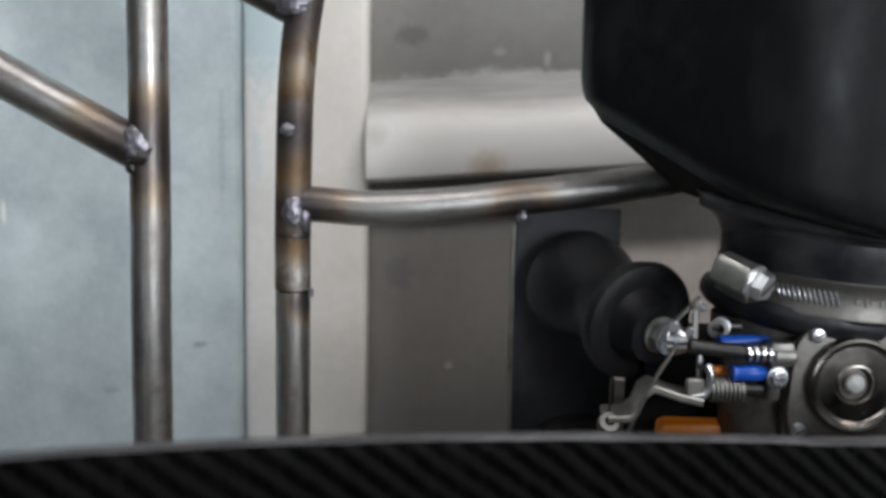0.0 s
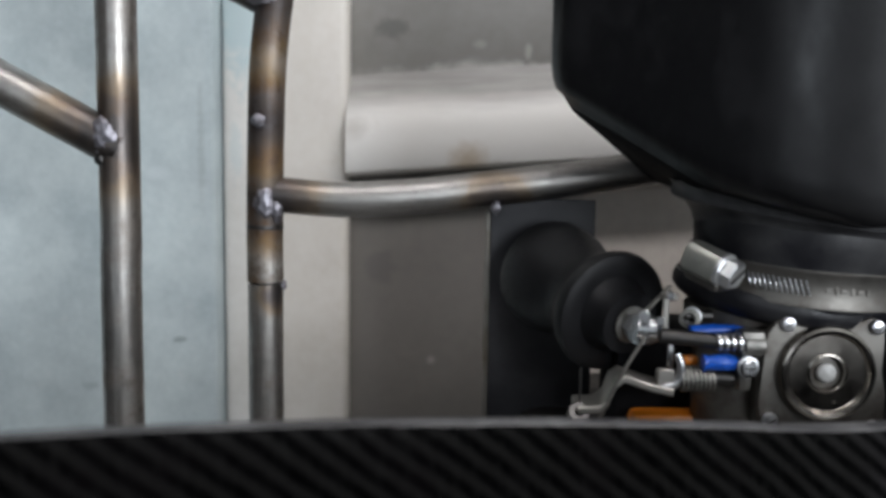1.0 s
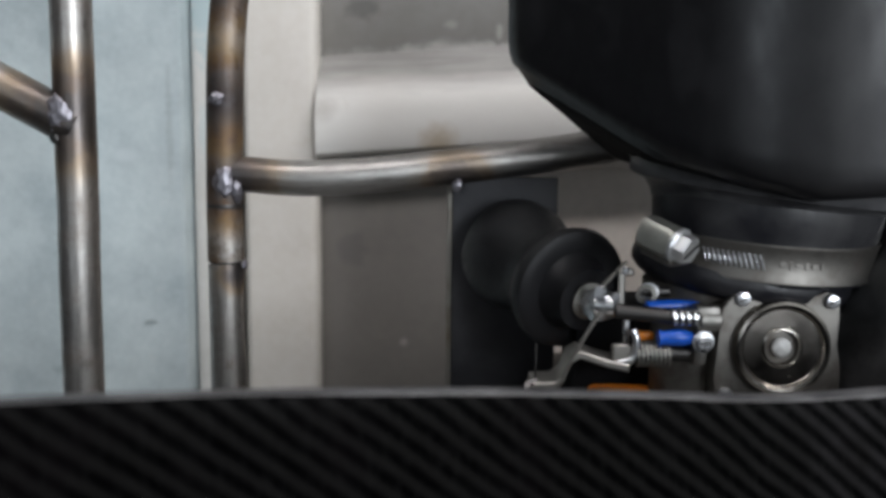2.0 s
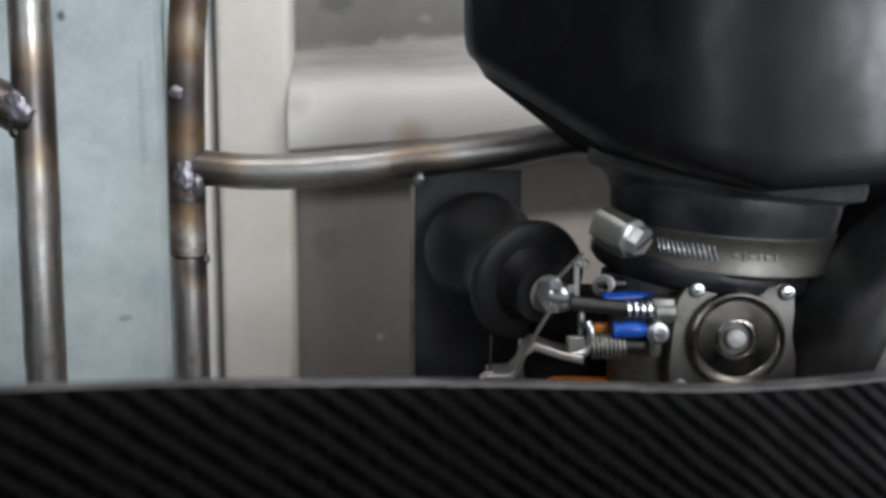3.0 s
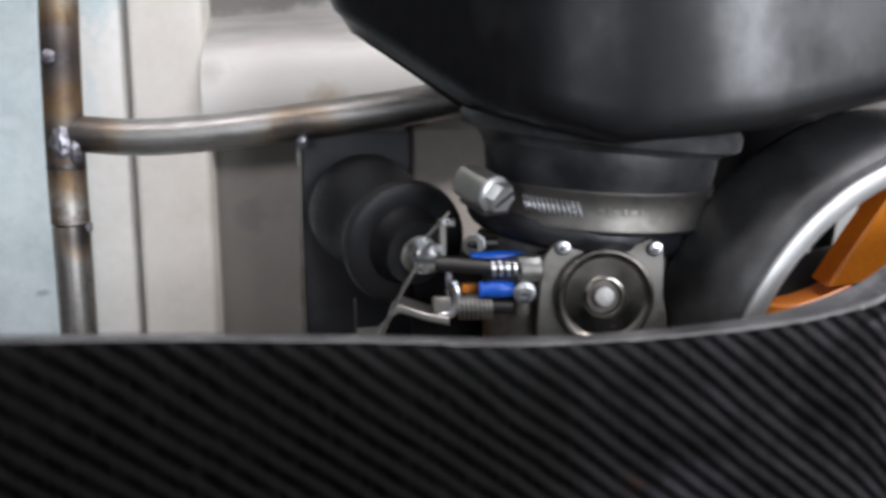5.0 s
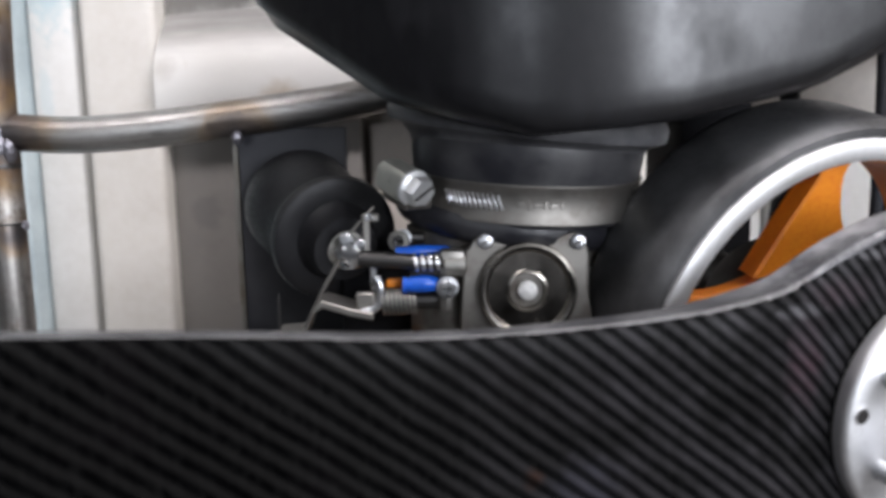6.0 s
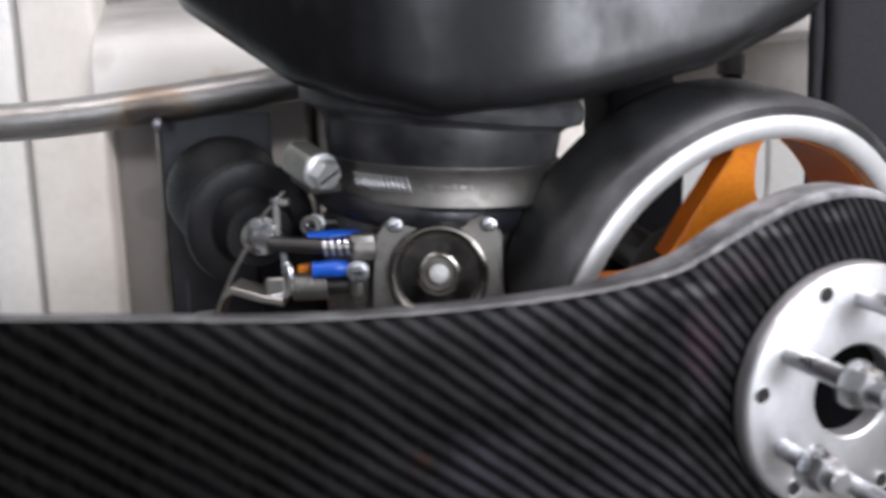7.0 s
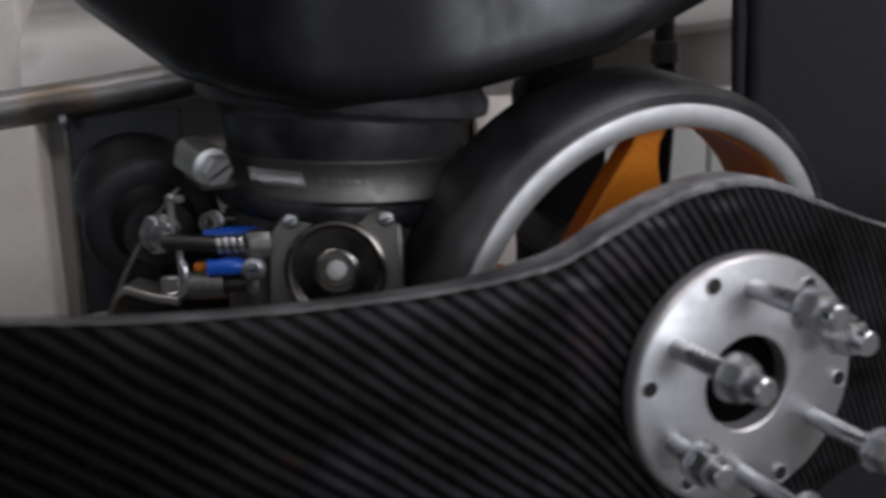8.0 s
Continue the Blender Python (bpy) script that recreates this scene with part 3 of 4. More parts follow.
def rubber_mount():
    a, b = Vector((0.076, 0.519, 0.830)), Vector((0.1125, 0.441, 0.8125))
    way = b - a
    m = thing("rubber_mount", a, "black waisted rubber vibration mount bolted to a plate", "rubber mount")
    length = way.length
    part("bobbin", lathe([(0.026, 0), (0.031, 0.003), (0.0325, 0.008), (0.032, 0.022), (0.029, 0.032), (0.0255, 0.042), (0.025, 0.05), (0.028, 0.058), (0.032, 0.064), (0.0335, 0.069), (0.0325, 0.073), (0.029, 0.0745), (0.021, 0.0735), (0.0195, 0.076), (0.017, 0.082), (0.0165, length)], aim(a, way), 56), RUBBER, m)
    end = a + way
    part("washer", lathe([(0.0092, 0), (0.0099, 0.0006), (0.0099, 0.0018), (0.009, 0.0022)], aim(end, way), 32), CAST_PALE, m)
    part("nut", hexagon(end + way.normalized() * 0.002, way, 0.0125, 0.0065), ZINC, m)
    part("stud", rod(end + way.normalized() * 0.008, way, 0.0036, 0.006), ZINC, m)


rubber_mount()


# ---------------------------------------------------------------- the intake: airbox, boot, clamp, carburettor
def airbox():
    base = Vector((0.205, 0.45, 0.862))
    t = thing("airbox", base, "large black moulded plastic intake airbox with scuffed corners", "airbox")
    plan = [(0.166, 0.376), (0.238, 0.3615), (0.376, 0.385), (0.42, 0.5), (0.2, 0.58), (0.063, 0.452)]
    mid = Vector((0.21, 0.45))

    low = [(0.05, 0.945), (0.07, 0.929), (0.098, 0.911), (0.137, 0.8845), (0.17, 0.8745), (0.2, 0.868), (0.263, 0.8735), (0.32, 0.886), (0.368, 0.908), (0.42, 0.935), (0.5, 0.98)]

    def underside(x):
        for (x0, z0), (x1, z1) in zip(low, low[1:]):
            if x <= x1:
                return z0 + (z1 - z0) * (x - x0) / (x1 - x0)
        return low[-1][1]

    def ring(share, lift, level=None):
        """An outline at a share of the full plan, lifted above the underside or at one level."""
        pts = []
        n = 144
        for i in range(n):
            a = math.tau * i / n
            d = Vector((math.cos(a), math.sin(a)))
            total = 0
            for j in range(6):
                p, q = Vector(plan[j]), Vector(plan[(j + 1) % 6])
                nrm = Vector((q.y - p.y, -(q.x - p.x))).normalized()
                total += max(d.dot(nrm) / (p - mid).dot(nrm), 0) ** 16
            at = mid + d * (share * total ** (-1 / 16))
            full = mid + d * total ** (-1 / 16)
            z = level if level else underside(at.x if share < 0.95 else full.x) + lift
            pts.append((at.x, at.y, z))
        return pts

    part("base_pan", loft([ring(0.3, 0.0), ring(0.5, 0), ring(0.7, 0), ring(0.85, 0), ring(0.92, 0.0005)]), MATT_BLACK, t)
    part("shell", loft([ring(0.92, 0.0005), ring(0.955, 0.001), ring(0.98, 0.004), ring(0.993, 0.009), ring(1.0, 0.016), ring(1.0, 0, 0.985), ring(1.0, 0, 1.005), ring(0.98, 0, 1.02), ring(0.9, 0, 1.028)]), PLASTIC, t)


airbox()
BOOT_AT = Vector((0.203, 0.4495, 0.84))
BOOT_POSE = Matrix.Translation(BOOT_AT) @ pose(0, 0, 0, 5, 3.5, 0) @ Matrix.Diagonal((1.0, 0.83, 1, 1))

LIP_POSE = Matrix.Translation((0.2045, 0.4495, 0.8752)) @ pose(0, 0, 0, 4, 6.8, 0) @ Matrix.Diagonal((1.0, 0.83, 1, 1))
CUFF_POSE = BOOT_POSE @ Matrix.Translation((-0.006, 0.003, 0)) @ pose(0, 0, 0, 0, 5, 0)


def boot():
    t = thing("intake_boot", BOOT_AT, "dusty black rubber intake boot under the airbox", "boot")
    part("sleeve", lathe([(0.05, -0.012), (0.0545, -0.011), (0.056, -0.008), (0.0562, 0.008), (0.0572, 0.014), (0.058, 0.02), (0.0578, 0.027), (0.056, 0.034), (0.05, 0.044)], BOOT_POSE, 72), BOOT, t)
    part("cuff", lathe([(0.044, -0.0235), (0.05, -0.0225), (0.0545, -0.02), (0.0575, -0.0165), (0.058, -0.0125), (0.0568, -0.009), (0.052, -0.007)], CUFF_POSE, 72), BOOT, t, "bulging rubber lower cuff")
    part("lip", lathe([(0.0565, -0.016), (0.0585, -0.0115), (0.0625, -0.0072), (0.067, -0.0056), (0.0695, -0.0046), (0.0703, -0.0025), (0.0703, 0.0015), (0.0695, 0.0035), (0.0665, 0.0075), (0.064, 0.014), (0.056, 0.019)], LIP_POSE, 72), LIP_RUBBER, t, "grey worn rubber lip")


boot()


def hose_clamp():
    t = thing("hose_clamp", BOOT_AT, "stainless worm-drive hose clamp round the boot", "hose clamp")
    m = BOOT_POSE @ Matrix.Translation((0, 0, 0.0005))
    part("band", lathe([(0.0558, -0.0088), (0.0579, -0.0092), (0.0579, -0.0076), (0.0573, -0.0068), (0.0573, 0.0068), (0.0579, 0.0076), (0.0579, 0.0092), (0.0558, 0.0088)], m, 80), STAINLESS, t)
    # slots of the worm thread
    for i in range(12):
        a = radians(227 + i * 2.5)
        p = m @ Vector((0.0576 * math.cos(a), 0.0576 * math.sin(a), 0.0006))
        s = box(-0.00045, 0.00045, -0.0006, 0.0006, -0.0038, 0.0038, 0.0002, 1)
        part("slot", moved(s, Matrix.Translation(p) @ pose(0, 0, 0, 0, 16, math.degrees(a) - 90)), ZINC, t)
    for i, (w, tall) in enumerate(((0.003, 0.0012), (0.0012, 0.0022), (0.0036, 0.0009), (0.002, 0.0016), (0.0034, 0.001), (0.0016, 0.0014))):
        a = radians(264 + i * 3.8)
        p = m @ Vector((0.0575 * math.cos(a), 0.0575 * math.sin(a), 0.0003))
        part("stamped_mark", moved(box(-w / 2, w / 2, -0.0003, 0.0003, -tall, tall, 0.0002, 1), Matrix.Translation(p) @ pose(0, 0, 0, 0, 0, math.degrees(a) - 270)), STAINLESS, t)
    head = Vector((0.1502, 0.403, 0.8445))
    way = Vector((0.62, -0.72, -0.32)).normalized()
    back = head - way * 0.023
    # the pressed housing: flat-sided, open towards the screw, with a rolled top
    rings = []
    for h, g in ((0.0, 0.84), (0.0012, 1.0), (0.0165, 1.0), (0.0185, 0.94)):
        rings.append([(0.9 * g * x, 0.86 * g * y, h) for x, y in ((-0.0088, -0.006), (-0.0088, 0.004), (-0.0062, 0.0078), (0.0, 0.009), (0.0062, 0.0078), (0.0088, 0.004), (0.0088, -0.006), (0.006, -0.0085), (-0.006, -0.0085))])
    part("screw_housing", moved(loft(rings), aim(back, way)), HOUSING, t, "plated screw housing")
    part("housing_foot", moved(box(-0.0082, 0.0082, -0.009, -0.004, 0.002, 0.021, 0.001, 1), aim(back + Vector((0.003, 0.003, -0.002)), way)), STAINLESS, t)
    part("screw_collar", lathe([(0.0066, 0), (0.0086, 0.0006), (0.0086, 0.0022), (0.0066, 0.003)], aim(head - way * 0.0045, way), 28), BRIGHT, t)
    s = part("screw_head", hexagon(head - way * 0.0015, way, 0.0128, 0.0058), BRIGHT, t, "bright hexagonal screw head")
    part("slot", moved(box(-0.0052, 0.0052, -0.0007, 0.0007, 0, 0.0004), aim(head + way * 0.0043, way) @ pose(0, 0, 0, 0, 0, 35)), DARKSTEEL, s)


hose_clamp()


def carburettor():
    base = Vector((0.199, 0.43, 0.76))
    t = thing("carburettor", base, "small cast-metal diaphragm carburettor with a round nickel cover", "carburettor")
    part("body", joined(box(0.168, 0.231, 0.4135, 0.462, 0.764, 0.817, 0.005), lathe([(0.04, -0.03), (0.046, 0.0), (0.049, 0.008), (0.053, 0.019), (0.053, 0.026)], Matrix.Translation((0.196, 0.45, 0.797)) @ Matrix.Diagonal((1, 0.66, 1, 1)), 56), lathe([(0.017, -0.03), (0.0185, -0.028), (0.0185, 0.02), (0.016, 0.022)], aim((0.163, 0.436, 0.785), (0, 0, 1)), 32), box(0.150, 0.172, 0.42, 0.455, 0.768, 0.816, 0.006)), CAST, t)
    rim = []
    for y, g in ((0.4128, 0), (0.4095, 0), (0.4085, 0.001)):
        out = [(0.178, 0.763), (0.222, 0.763), (0.230, 0.769), (0.2305, 0.785), (0.228, 0.797), (0.2285, 0.812), (0.2275, 0.821), (0.222, 0.8235), (0.213, 0.8205), (0.19, 0.8205), (0.183, 0.8235), (0.177, 0.8225), (0.1715, 0.815), (0.1695, 0.797), (0.1685, 0.78), (0.1705, 0.768)]
        rim.append([(0.199 + (x - 0.199) * (1 - g * 20), y, 0.7935 + (z - 0.7935) * (1 - g * 20)) for x, z in out])
    part("cover_plate", loft(rim), CAST, t)
    face = aim((0.2, 0.4055, 0.7965), (0, -1, 0)) @ Matrix.Diagonal((0.955, 0.955, 1, 1))
    part("cover", lathe([(0.0242, -0.0035), (0.0242, 0.0), (0.0236, 0.0018), (0.0222, 0.0024), (0.0207, 0.002), (0.0197, 0.0004), (0.0193, 0.0), (0.0189, 0.0), (0.0185, 0.0), (0.0112, 0.0), (0.0108, 0.0), (0.0105, 0.0), (0.0099, 0.0005), (0.0092, 0.0006), (0.0086, 0.0), (0.0082, -0.0032), (0.0, -0.0032)], face, 56), NICKEL, t, "worn nickel-plated round cover")
    part("primer_button", lathe([(0.0048, -0.0022), (0.0048, -0.0004), (0.0042, 0.0004), (0.003, 0.0008), (0.0, 0.001)], face, 28), BUTTON, t, "white plastic primer button")
    for x, z in ((0.1808, 0.8198), (0.2235, 0.8188), (0.1745, 0.7725), (0.2245, 0.7695)):
        s = part("screw", lathe([(0.0036, 0), (0.0038, 0.0012), (0.003, 0.0026), (0.0, 0.003)], aim((x, 0.4085, z), (0, -1, 0)), 20), ZINC, t)
        part("slot", moved(box(-0.0024, 0.0024, -0.0004, 0.0004, 0, 0.0003), aim((x, 0.4053, z), (0.0, -1, 0)) @ pose(0, 0, 0, 0, 0, 25)), DARKSTEEL, s)
    # throttle side: boss, rod, spring coils and fuel unions
    part("boss", joined(rod((0.172, 0.413, 0.8085), (-1, 0, 0), 0.0058, 0.011, 20), box(0.1595, 0.171, 0.4085, 0.42, 0.8035, 0.8155, 0.0015), box(0.1585, 0.1655, 0.4075, 0.418, 0.786, 0.804, 0.003)), CAST_PALE, t)
    part("throttle_rod", rod((0.1485, 0.4105, 0.8103), (-1, 0.16, 0.06), 0.0038, 0.0275), DARKSTEEL, t, "dark steel throttle rod")
    for i in range(4):
        part("coil", lathe([(0.003, -0.0008), (0.0044, -0.0008), (0.0044, 0.0008), (0.003, 0.0008)], aim((0.1482 + i * 0.0033, 0.4095, 0.8103), (1, 0.1, 0.12)), 20, True), ZINC, t)
    part("spring_core", rod((0.1465, 0.4098, 0.8103), (1, 0, 0), 0.0029, 0.0145), DARKSTEEL, t)
    m = part("mixture_screw", joined(rod((0.1628, 0.4085, 0.7985), (0, -1, 0), 0.0036, 0.004), lathe([(0.0036, 0), (0.0052, 0.0003), (0.0052, 0.0012), (0.0036, 0.0014)], aim((0.1628, 0.4085, 0.7985), (0, -1, 0)), 24)), ZINC, t)
    part("slot", box(0.1602, 0.1654, 0.4041, 0.4045, 0.7981, 0.7989), DARKSTEEL, m)
    part("fuel_elbow", pipe([(0.1655, 0.424, 0.8135), (0.154, 0.4235, 0.8133), (0.1465, 0.423, 0.8128), (0.1385, 0.4225, 0.8122)], [0.0022 + 0.0012 * min(1, i / 12) for i in range(25)], 16), BLUEPLASTIC, t, "blue plastic union")
    part("fuel_elbow", joined(pipe([(0.158, 0.412, 0.7995), (0.1515, 0.411, 0.8), (0.1425, 0.411, 0.7995)], [0.0032 + 0.001 * math.sin(i / 16 * 3.1) for i in range(17)], 16), lathe([(0.002, -0.001), (0.0042, -0.0006), (0.0042, 0.0006), (0.002, 0.001)], aim((0.1425, 0.411, 0.7995), (1, 0, 0)), 20)), BLUEPLASTIC, t, "blue plastic union")
    part("throttle_lever", joined(box(0.1232, 0.1266, 0.418, 0.4195, 0.808, 0.8315, 0.0007, 1), moved(box(-0.0022, 0.0022, -0.0008, 0.0008, -0.001, 0.0205, 0.0007, 1), aim((0.1145, 0.424, 0.8205), (0.68, 0.0, 0.72))), box(0.1225, 0.131, 0.4185, 0.4225, 0.8285, 0.8325, 0.0008, 1)), CAST_PALE, t)
    part("lever_arm", joined(box(0.1262, 0.1292, 0.4165, 0.4185, 0.7905, 0.809, 0.0008, 1), pipe([(0.1295, 0.4115, 0.8035), (0.1312, 0.4105, 0.799), (0.131, 0.4105, 0.7925), (0.1282, 0.4105, 0.7885), (0.1225, 0.411, 0.7875)], 0.002, 12)), ZINC, t)
    part("lever_tab", box(0.1195, 0.1285, 0.4095, 0.4135, 0.7875, 0.7965, 0.001, 1), CAST_PALE, t)
    part("shaft", rod((0.162, 0.416, 0.791), (-1, 0, 0), 0.0042, 0.034, 20), DARKSTEEL, t)
    part("washer", lathe([(0.003, 0), (0.0052, 0.0003), (0.0052, 0.0016), (0.003, 0.002)], aim((0.1398, 0.429, 0.8178), (-0.3, -1, 0.1)), 24, True), CAST_PALE, t)
    part("washer", lathe([(0.003, 0), (0.0048, 0.0003), (0.0048, 0.0016), (0.003, 0.002)], aim((0.1418, 0.432, 0.8186), (-0.3, -1, 0.1)), 24, True), ZINC, t)
    part("choke_shaft", rod((0.152, 0.432, 0.819), (-1, 0, 0), 0.0028, 0.014), DARKSTEEL, t)
    for i in range(8):
        part("spring_coil", lathe([(0.005, -0.0006), (0.0064, -0.0006), (0.0064, 0.0006), (0.005, 0.0006)], aim((0.1325 + i * 0.0021, 0.414, 0.791), (1, 0, 0.06)), 20, True), CAST_PALE, t)
    part("spacer", box(0.1335, 0.1415, 0.417, 0.423, 0.7968, 0.801, 0.001), ORANGE, t, "orange plastic spacer")
    part("clevis", joined(rod((0.1135, 0.4285, 0.8125), (0.9, -0.35, 0), 0.0058, 0.0115, 18), bead((0.1195, 0.4255, 0.8125), (0.0056, 0.005, 0.0068), 11, 0.12), hexagon((0.1155, 0.4285, 0.805), (0, 0, 1), 0.008, 0.0145)), ZINC, t)
    part("lever_screw", rod((0.1155, 0.4235, 0.8205), (-0.2, -1, 0), 0.003, 0.004), ZINC, t)
    part("lever_screw", rod((0.1225, 0.4195, 0.8185), (-0.2, -1, 0), 0.0022, 0.0035), ZINC, t)
    part("lever_screw", rod((0.1268, 0.4185, 0.8315), (-0.2, -1, 0), 0.0018, 0.0035), ZINC, t)


carburettor()


def throttle_bracket():
    t = thing("cable_bracket", (0.115, 0.43, 0.78), "bent grey steel cable bracket beside the carburettor", "bracket")
    line = [(0.0815, 0.4175, 0.7755), (0.092, 0.417, 0.7762), (0.0965, 0.417, 0.780), (0.0995, 0.417, 0.7885), (0.104, 0.417, 0.7915), (0.117, 0.417, 0.7872), (0.1275, 0.417, 0.785)]
    rings = []
    for x, y, z in line:
        rings.append([(x, y - 0.0095, z + 0.0012), (x, y - 0.0088, z + 0.002), (x, y + 0.012, z + 0.002), (x, y + 0.012, z - 0.0018), (x, y - 0.0088, z - 0.0018), (x, y - 0.0095, z - 0.001)])
    part("strap", loft(rings), CAST_PALE, t)
    part("eye", lathe([(0.0024, -0.0025), (0.005, -0.0025), (0.0054, 0), (0.005, 0.0025), (0.0024, 0.0025)], aim((0.082, 0.410, 0.7735), (0.1, -0.7, 0.6)), 28, True), DARKSTEEL, t)
    w = thing("throttle_cable", (0.0945, 0.41, 0.777), "thin grey throttle cable wire", "cable")
    part("inner_wire", pipe([(0.113, 0.4085, 0.8125), (0.104, 0.4085, 0.797), (0.0945, 0.4085, 0.777), (0.088, 0.409, 0.76)], 0.0011, 10), STAINLESS, w)
    part("outer_wire", pipe([(0.083, 0.412, 0.796), (0.083, 0.412, 0.776), (0.084, 0.412, 0.74)], 0.0006, 10), DARKSTEEL, w)


throttle_bracket()


def engine_block():
    t = thing("engine", (0.17, 0.47, 0.4), "engine crankcase with orange painted cover under the carburettor", "engine")
    part("crankcase", box(0.06, 0.36, 0.47, 0.62, 0.45, 0.745, 0.015, 3), DARKSTEEL, t)
    part("inlet_flange", box(0.15, 0.245, 0.43, 0.5, 0.725, 0.764, 0.006), CAST, t)
    part("reed_block", box(0.108, 0.16, 0.452, 0.5, 0.7, 0.808, 0.004), MATT_BLACK, t, "black reed block")
    part("reed_cover", box(0.114, 0.151, 0.432, 0.449, 0.728, 0.7672, 0.004), ORANGE, t, "orange painted cover")
    part("shroud", joined(box(0.303, 0.35, 0.53, 0.62, 0.7, 0.884, 0.008), box(0.308, 0.345, 0.54, 0.61, 0.88, 0.893, 0.004)), MATT_BLACK, t, "black engine shroud")
    part("support_leg", box(0.1, 0.16, 0.5, 0.56, 0.0, 0.46, 0.004), DARKSTEEL, t)
    part("support_leg", box(0.26, 0.32, 0.5, 0.56, 0.0, 0.46, 0.004), DARKSTEEL, t)


engine_block()

# ---------------------------------------------------------------- the propeller shaft: pulley, propeller, hub
AXIS = Vector((0.34, -1, -0.06)).normalized()
SIDE = Vector((-AXIS.y, AXIS.x, 0)).normalized()
HUB = Vector((0.3655, 0.348, 0.7539))
SHAFT = Matrix.Translation(HUB) @ Matrix((SIDE, AXIS.cross(SIDE), AXIS)).transposed().to_4x4()


def pulley():
    t = thing("drive_pulley", Vector((0.34, 0.45, 0.76)), "large belt pulley with a bright rim and orange spokes", "pulley")
    n = Vector((0.36, -1, -0.25)).normalized()
    s = Vector((-n.y, n.x, 0)).normalized()
    m = Matrix.Translation((0.3455, 0.42, 0.7665)) @ Matrix((s, n.cross(s), n)).transposed().to_4x4() @ Matrix.Diagonal((1.022, 1.022, 1.08, 1))
    part("belt", lathe([(0.0985, 0.0), (0.102, -0.0005), (0.1045, -0.003), (0.1055, -0.007), (0.1055, -0.043), (0.1045, -0.047), (0.101, -0.05), (0.098, -0.05)], m, 96, True), BELT, t, "worn black rubber belt")
    part("rim", lathe([(0.0872, -0.045), (0.0975, -0.047), (0.0985, -0.002), (0.0978, 0.0012), (0.096, 0.002), (0.0895, 0.002), (0.088, 0.001), (0.0873, -0.002)], m, 96, True), MATTE_ALU, t, "bright turned aluminium rim")
    part("drum", lathe([(0.0860, -0.046), (0.087, -0.046), (0.087, -0.005), (0.0860, -0.005)], m, 96, True), ORANGE, t, "orange painted inside of the rim")
    part("hub", lathe([(0.012, -0.05), (0.032, -0.05), (0.034, -0.046), (0.034, -0.008), (0.031, -0.004), (0.012, -0.004)], m, 48, True), DARKSTEEL, t, "dark steel hub")
    for k in range(5):
        a0 = radians(93 - 72 * k)
        ring = []
        for i in range(13):
            s = i / 12
            r = 0.032 + s * 0.055
            flare_l = 0.0045 + 0.033 * (1 - s) ** 1.4 + 0.004 * max(0, s - 0.85) / 0.15
            flare_r = 0.0065 + 0.017 * (1 - s) ** 1.8 + 0.004 * max(0, s - 0.85) / 0.15
            bend = 0.004 * math.sin(s * math.pi)
            ring.append((r, -flare_r + bend, flare_l + bend))
        rings = [[(r, y0, -0.0115), (r, y0 + 0.001, -0.0105), (r, y1 - 0.001, -0.0105), (r, y1, -0.0115), (r, y1 - 0.001, -0.022), (r, y0 + 0.001, -0.022)] for r, y0, y1 in ring]
        bm = loft(rings)
        part("spoke", moved(bm, m @ Matrix.Rotation(a0, 4, "Z")), ORANGE, t, "orange painted spoke")
    part("shaft", lathe([(0.012, -0.11), (0.012, 0.02)], m, 32), DARKSTEEL, t)


pulley()


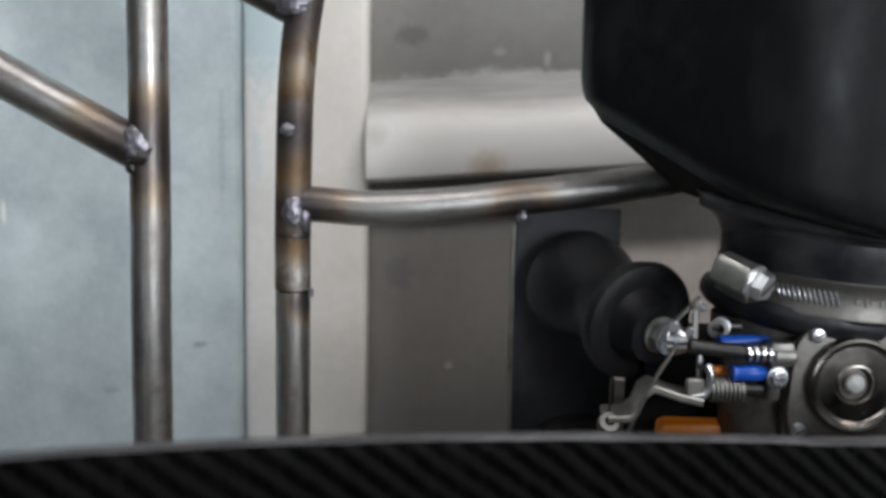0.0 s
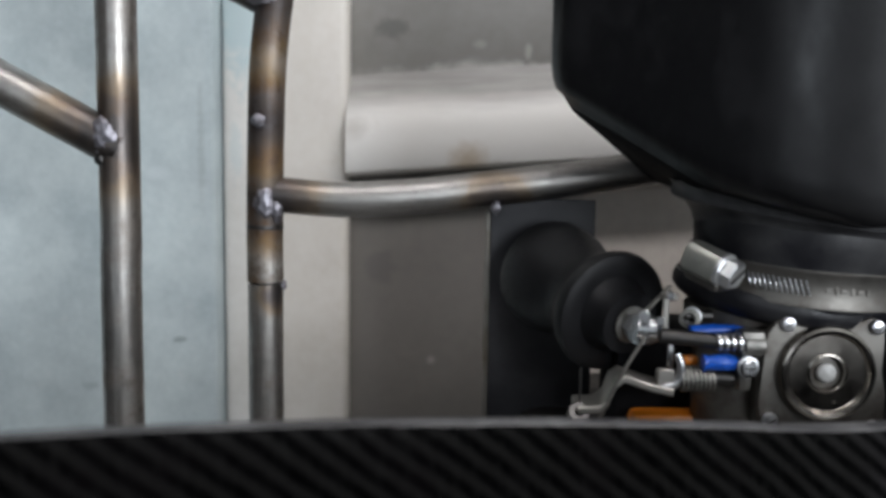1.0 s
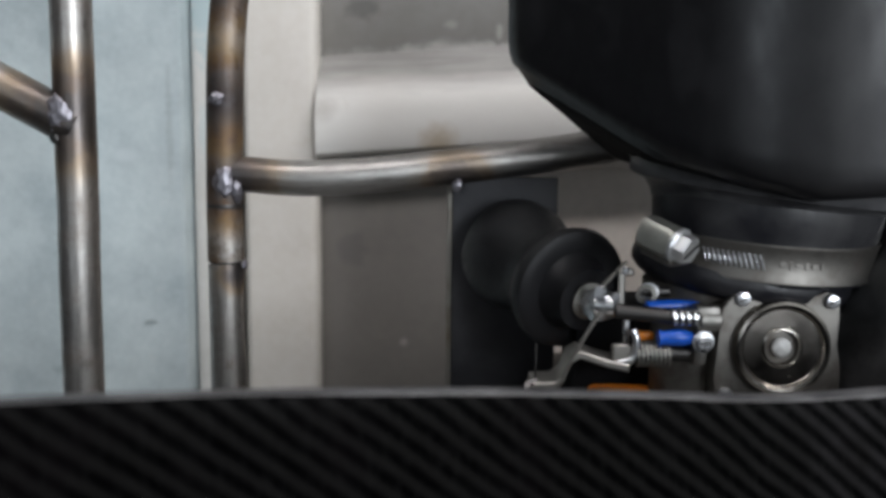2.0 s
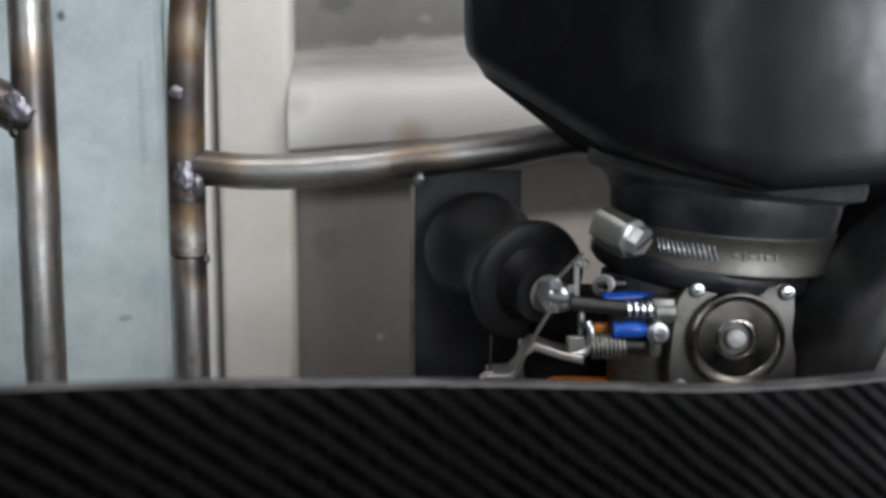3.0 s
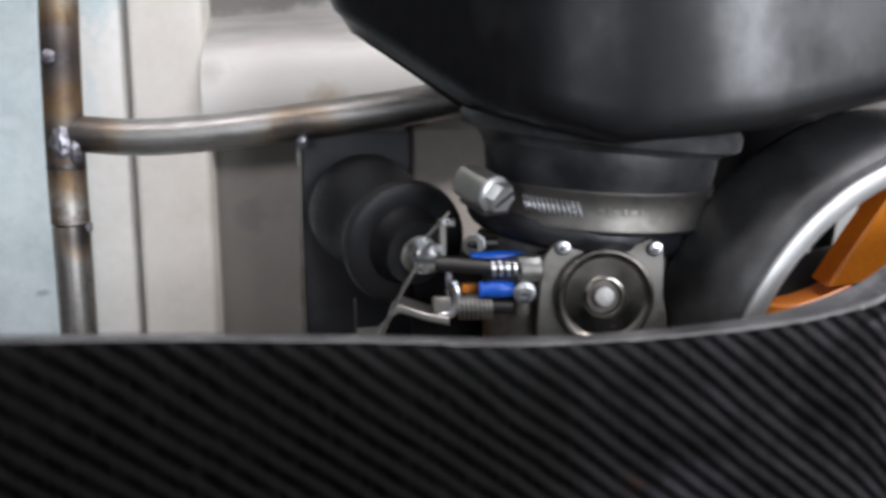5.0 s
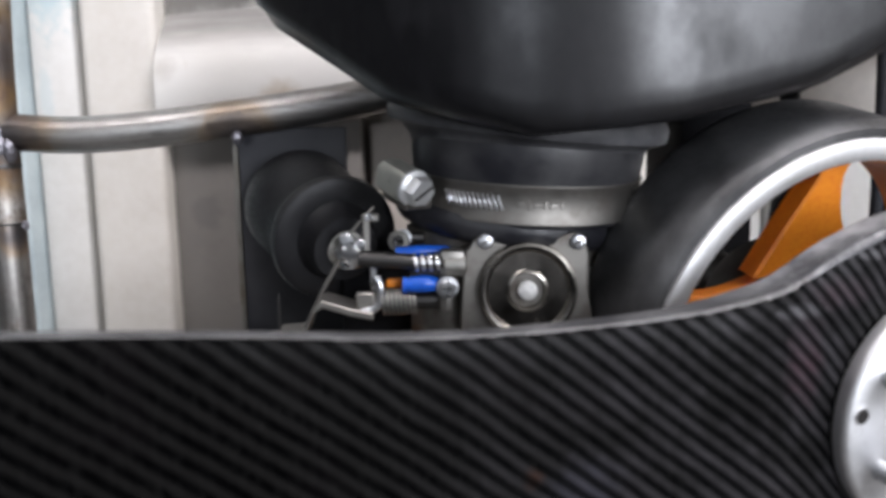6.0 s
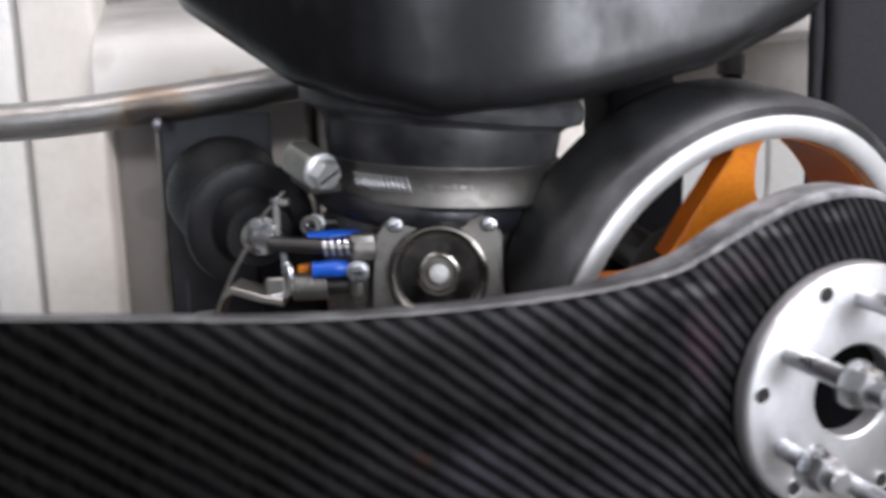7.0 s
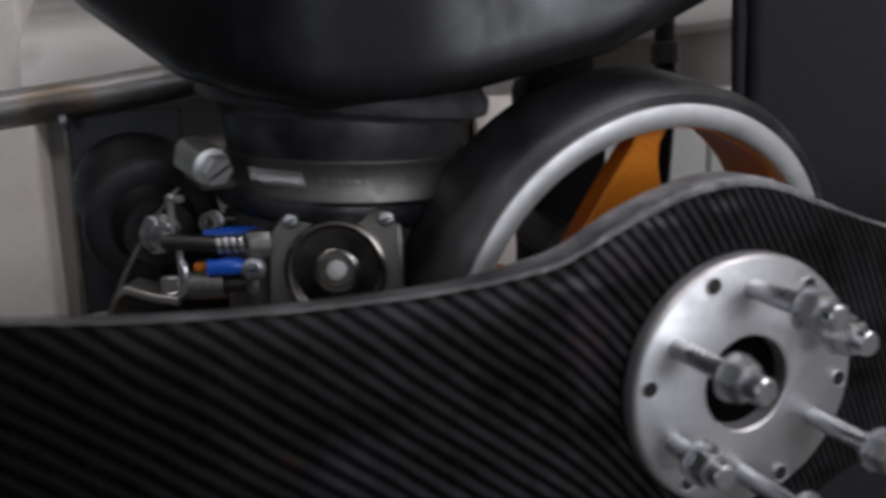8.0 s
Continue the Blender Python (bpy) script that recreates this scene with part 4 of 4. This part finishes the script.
def propeller():
    t = thing("propeller", SHAFT @ Vector((0, 0, -0.02)), "black carbon-fibre propeller with slanting weave ribs", "propeller")
    # outline of one blade from the axis outwards: reach, top, bottom, thickness, twist
    blade = [(0.0, 0.0815, -0.0815, 0.026, 0), (0.02, 0.079, -0.078, 0.026, 0), (0.045, 0.0705, -0.068, 0.0258, 0), (0.07, 0.058, -0.058, 0.0245, 1), (0.09, 0.0535, -0.053, 0.022, 2), (0.12, 0.0495, -0.053, 0.0165, 3), (0.17, 0.0485, -0.056, 0.013, 4),
             (0.22, 0.0505, -0.06, 0.0115, 4), (0.28, 0.057, -0.063, 0.010, 4), (0.34, 0.063, -0.064, 0.009, 4), (0.42, 0.0692, -0.064, 0.0085, 3), (0.5, 0.0718, -0.06, 0.008, 3), (0.58, 0.0685, -0.052, 0.007, 3), (0.65, 0.05, -0.036, 0.006, 3), (0.68, 0.03, -0.02, 0.004, 3)]
    n = 160

    def section(s, top, bottom, thick, twist, flip):
        pts = []
        for i in range(n):
            a = math.tau * i / n
            c, q = math.cos(a), math.sin(a)
            e = 0.28
            y = math.copysign(abs(q) ** (0.55 - 0.15 * max(0.0, min(1.0, (thick - 0.012) / 0.012))), q)
            w = math.copysign(abs(c) ** e, c)
            z = (top + bottom) / 2 + (top - bottom) / 2 * y
            d = thick / 2 * w * (1 - 0.12 * abs(y) ** 6)
            tw = radians(twist)
            z, d = z * math.cos(tw) - d * math.sin(tw), d * math.cos(tw) + z * math.sin(tw) * -1
            near = max(0.0, min(1.0, (0.1 - abs(s)) / 0.05))
            d -= 0.0175 + 0.004 * near * near * (3 - 2 * near)
            if flip:
                pts.append((s, -z, d))
            else:
                pts.append((-s, z, d))
        return pts

    def spread(rows, k=4):
        out = []
        for i in range(len(rows) - 1):
            for j in range(k):
                f = j / k
                f0, f1 = rows[i], rows[i + 1]
                g0 = rows[max(i - 1, 0)] if i else [-rows[1][0]] + list(rows[1][1:])
                g1 = rows[min(i + 2, len(rows) - 1)]
                out.append([0.5 * (2 * b + (c - a) * f + (2 * a - 5 * b + 4 * c - d) * f * f + (3 * b - a - 3 * c + d) * f ** 3) for a, b, c, d in zip(g0, f0, f1, g1)])
        return out + [list(rows[-1])]

    rows = spread(blade)
    rings = [section(*row, False) for row in reversed(rows)]
    right = [section(*row, True) for row in rows[1:]]
    # the other blade is the same shape turned half round the shaft
    right = [ring[n // 2:] + ring[:n // 2] for ring in right]
    right = [[(p[0], p[1], p[2]) for p in reversed(ring)] for ring in right]
    k0 = rings[-1]
    best = min(range(n), key=lambda s: sum((Vector(k0[i]) - Vector(right[0][(i + s) % n])).length for i in range(n)))
    right = [[ring[(i + best) % n] for i in range(n)] for ring in right]
    every = rings + right
    cut = [i for i, ring in enumerate(every) if abs(ring[0][0]) < 0.085]
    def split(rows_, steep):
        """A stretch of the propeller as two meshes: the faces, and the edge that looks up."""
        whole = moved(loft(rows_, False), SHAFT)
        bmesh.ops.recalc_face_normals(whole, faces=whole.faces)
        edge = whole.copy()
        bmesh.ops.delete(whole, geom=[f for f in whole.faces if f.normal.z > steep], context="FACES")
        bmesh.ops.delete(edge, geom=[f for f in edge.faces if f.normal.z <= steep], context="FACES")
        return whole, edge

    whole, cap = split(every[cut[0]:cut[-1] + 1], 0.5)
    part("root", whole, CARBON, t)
    part("root_cap", cap, TOPLIT_ROOT, t, "scuffed carbon top of the root, painted paler as lit from above")
    # the highlight on the bevel, laid along it as a pale pipe
    ridge = []
    for ring_ in every[cut[0] - 4:cut[-1] + 5]:
        ridge.append(Vector(max(ring_, key=lambda p: p[1] + 1.3 * p[2])) - Vector((0, 0.0014, 0.0014)))
    part("ridge_highlight", moved(pipe(ridge, [0.0032 * max(0.03, 1 - abs(2 * i / (len(ridge) - 1) - 0.95) ** 1.6) for i in range(len(ridge))], 10, smooth=False), SHAFT), RIDGE_HIGHLIGHT, t, "painted highlight along the edge of the root")
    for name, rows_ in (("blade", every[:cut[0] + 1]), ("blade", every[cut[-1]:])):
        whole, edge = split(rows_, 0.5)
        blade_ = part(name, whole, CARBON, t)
        part("leading_edge", edge, TOPLIT_EDGE, blade_, "smooth blade edge, painted paler as lit from above")


propeller()


def prop_hub():
    t = thing("hub_plate", HUB, "round machined aluminium hub plate with long bolts on the propeller", "hub plate")
    disc = lathe([(0.0195, 0.0), (0.0512, 0.0), (0.0526, 0.001), (0.0526, 0.0055), (0.0519, 0.0074), (0.0502, 0.0085), (0.0205, 0.0085), (0.0195, 0.0075)], SHAFT @ Matrix.Translation((0, 0, -0.0085)), 80, True)
    part("disc", disc, ALU, t)
    # a shallow near-black disc stands for the shade deep in the bore
    part("bore", lathe([(0.0199, -0.0082), (0.0199, -0.0080), (0.0, -0.0080)], SHAFT, 40), rubber("bore_shade_black", (0.0008, 0.0008, 0.001), (0.003, 0.003, 0.003), 0.8, 0.3, 60, 0.2, 0.03), t, "shaft bore, its shade painted as a black disc")
    for k in range(6):
        a = radians(-6 + 60 * k)
        at = SHAFT @ Matrix.Translation((0.046 * math.cos(a), 0.046 * math.sin(a), 0))
        part("bolt_hole", lathe([(0.0031, 0.0006), (0.0037, 0.0007), (0.0037, -0.0002), (0.0031, -0.0002)], at, 20, True), ALU, t)
        part("hole_bottom", lathe([(0.0031, 0.0002), (0.0031, 0.0004)], at, 20), DARKSTEEL, t)
    for angle, length, tail in ((90, 0.03, 0.006), (150, 0.033, 0.008), (210, 0.017, 0.006), (270, 0.034, 0.008), (330, 0.034, 0.008), (30, 0.012, 0.006)):
        a = radians(angle)
        at = SHAFT @ Matrix.Translation((0.039 * math.cos(a), 0.039 * math.sin(a), 0))
        p, way = at.translation, AXIS
        bolt = part("bolt", rod(p - way * 0.004, way, 0.0042, length + 0.006), ZINC, t, "zinc-plated bolt")
        part("washer", lathe([(0.0044, 0), (0.0088, 0.0002), (0.0088, 0.0014), (0.0044, 0.0016)], aim(p + way * (length - 0.001), way), 28), ZINC, bolt)
        part("nut", hexagon(p + way * (length + 0.0005), way, 0.013, 0.0075), ZINC, bolt)
        part("bolt_end", rod(p + way * (length + 0.008), way, 0.0048, tail), ZINC, bolt)


prop_hub()


def back_pad():
    t = thing("padded_backrest", (0.53, 0.57, 0.0), "black padded cloth backrest with corded edge", "backrest")
    part("stand", box(0.5, 0.56, 0.548, 0.57, 0.0, 0.42, 0.004), DARKSTEEL, t)
    part("cushion", box(0.439, 0.62, 0.545, 0.572, 0.4, 1.0, 0.009, 4), FABRIC, t)
    part("piping", pipe([(0.4375, 0.555, 0.985), (0.436, 0.555, 0.95), (0.434, 0.555, 0.42)], 0.004, 12, wobble=0.3), FABRIC, t)


back_pad()
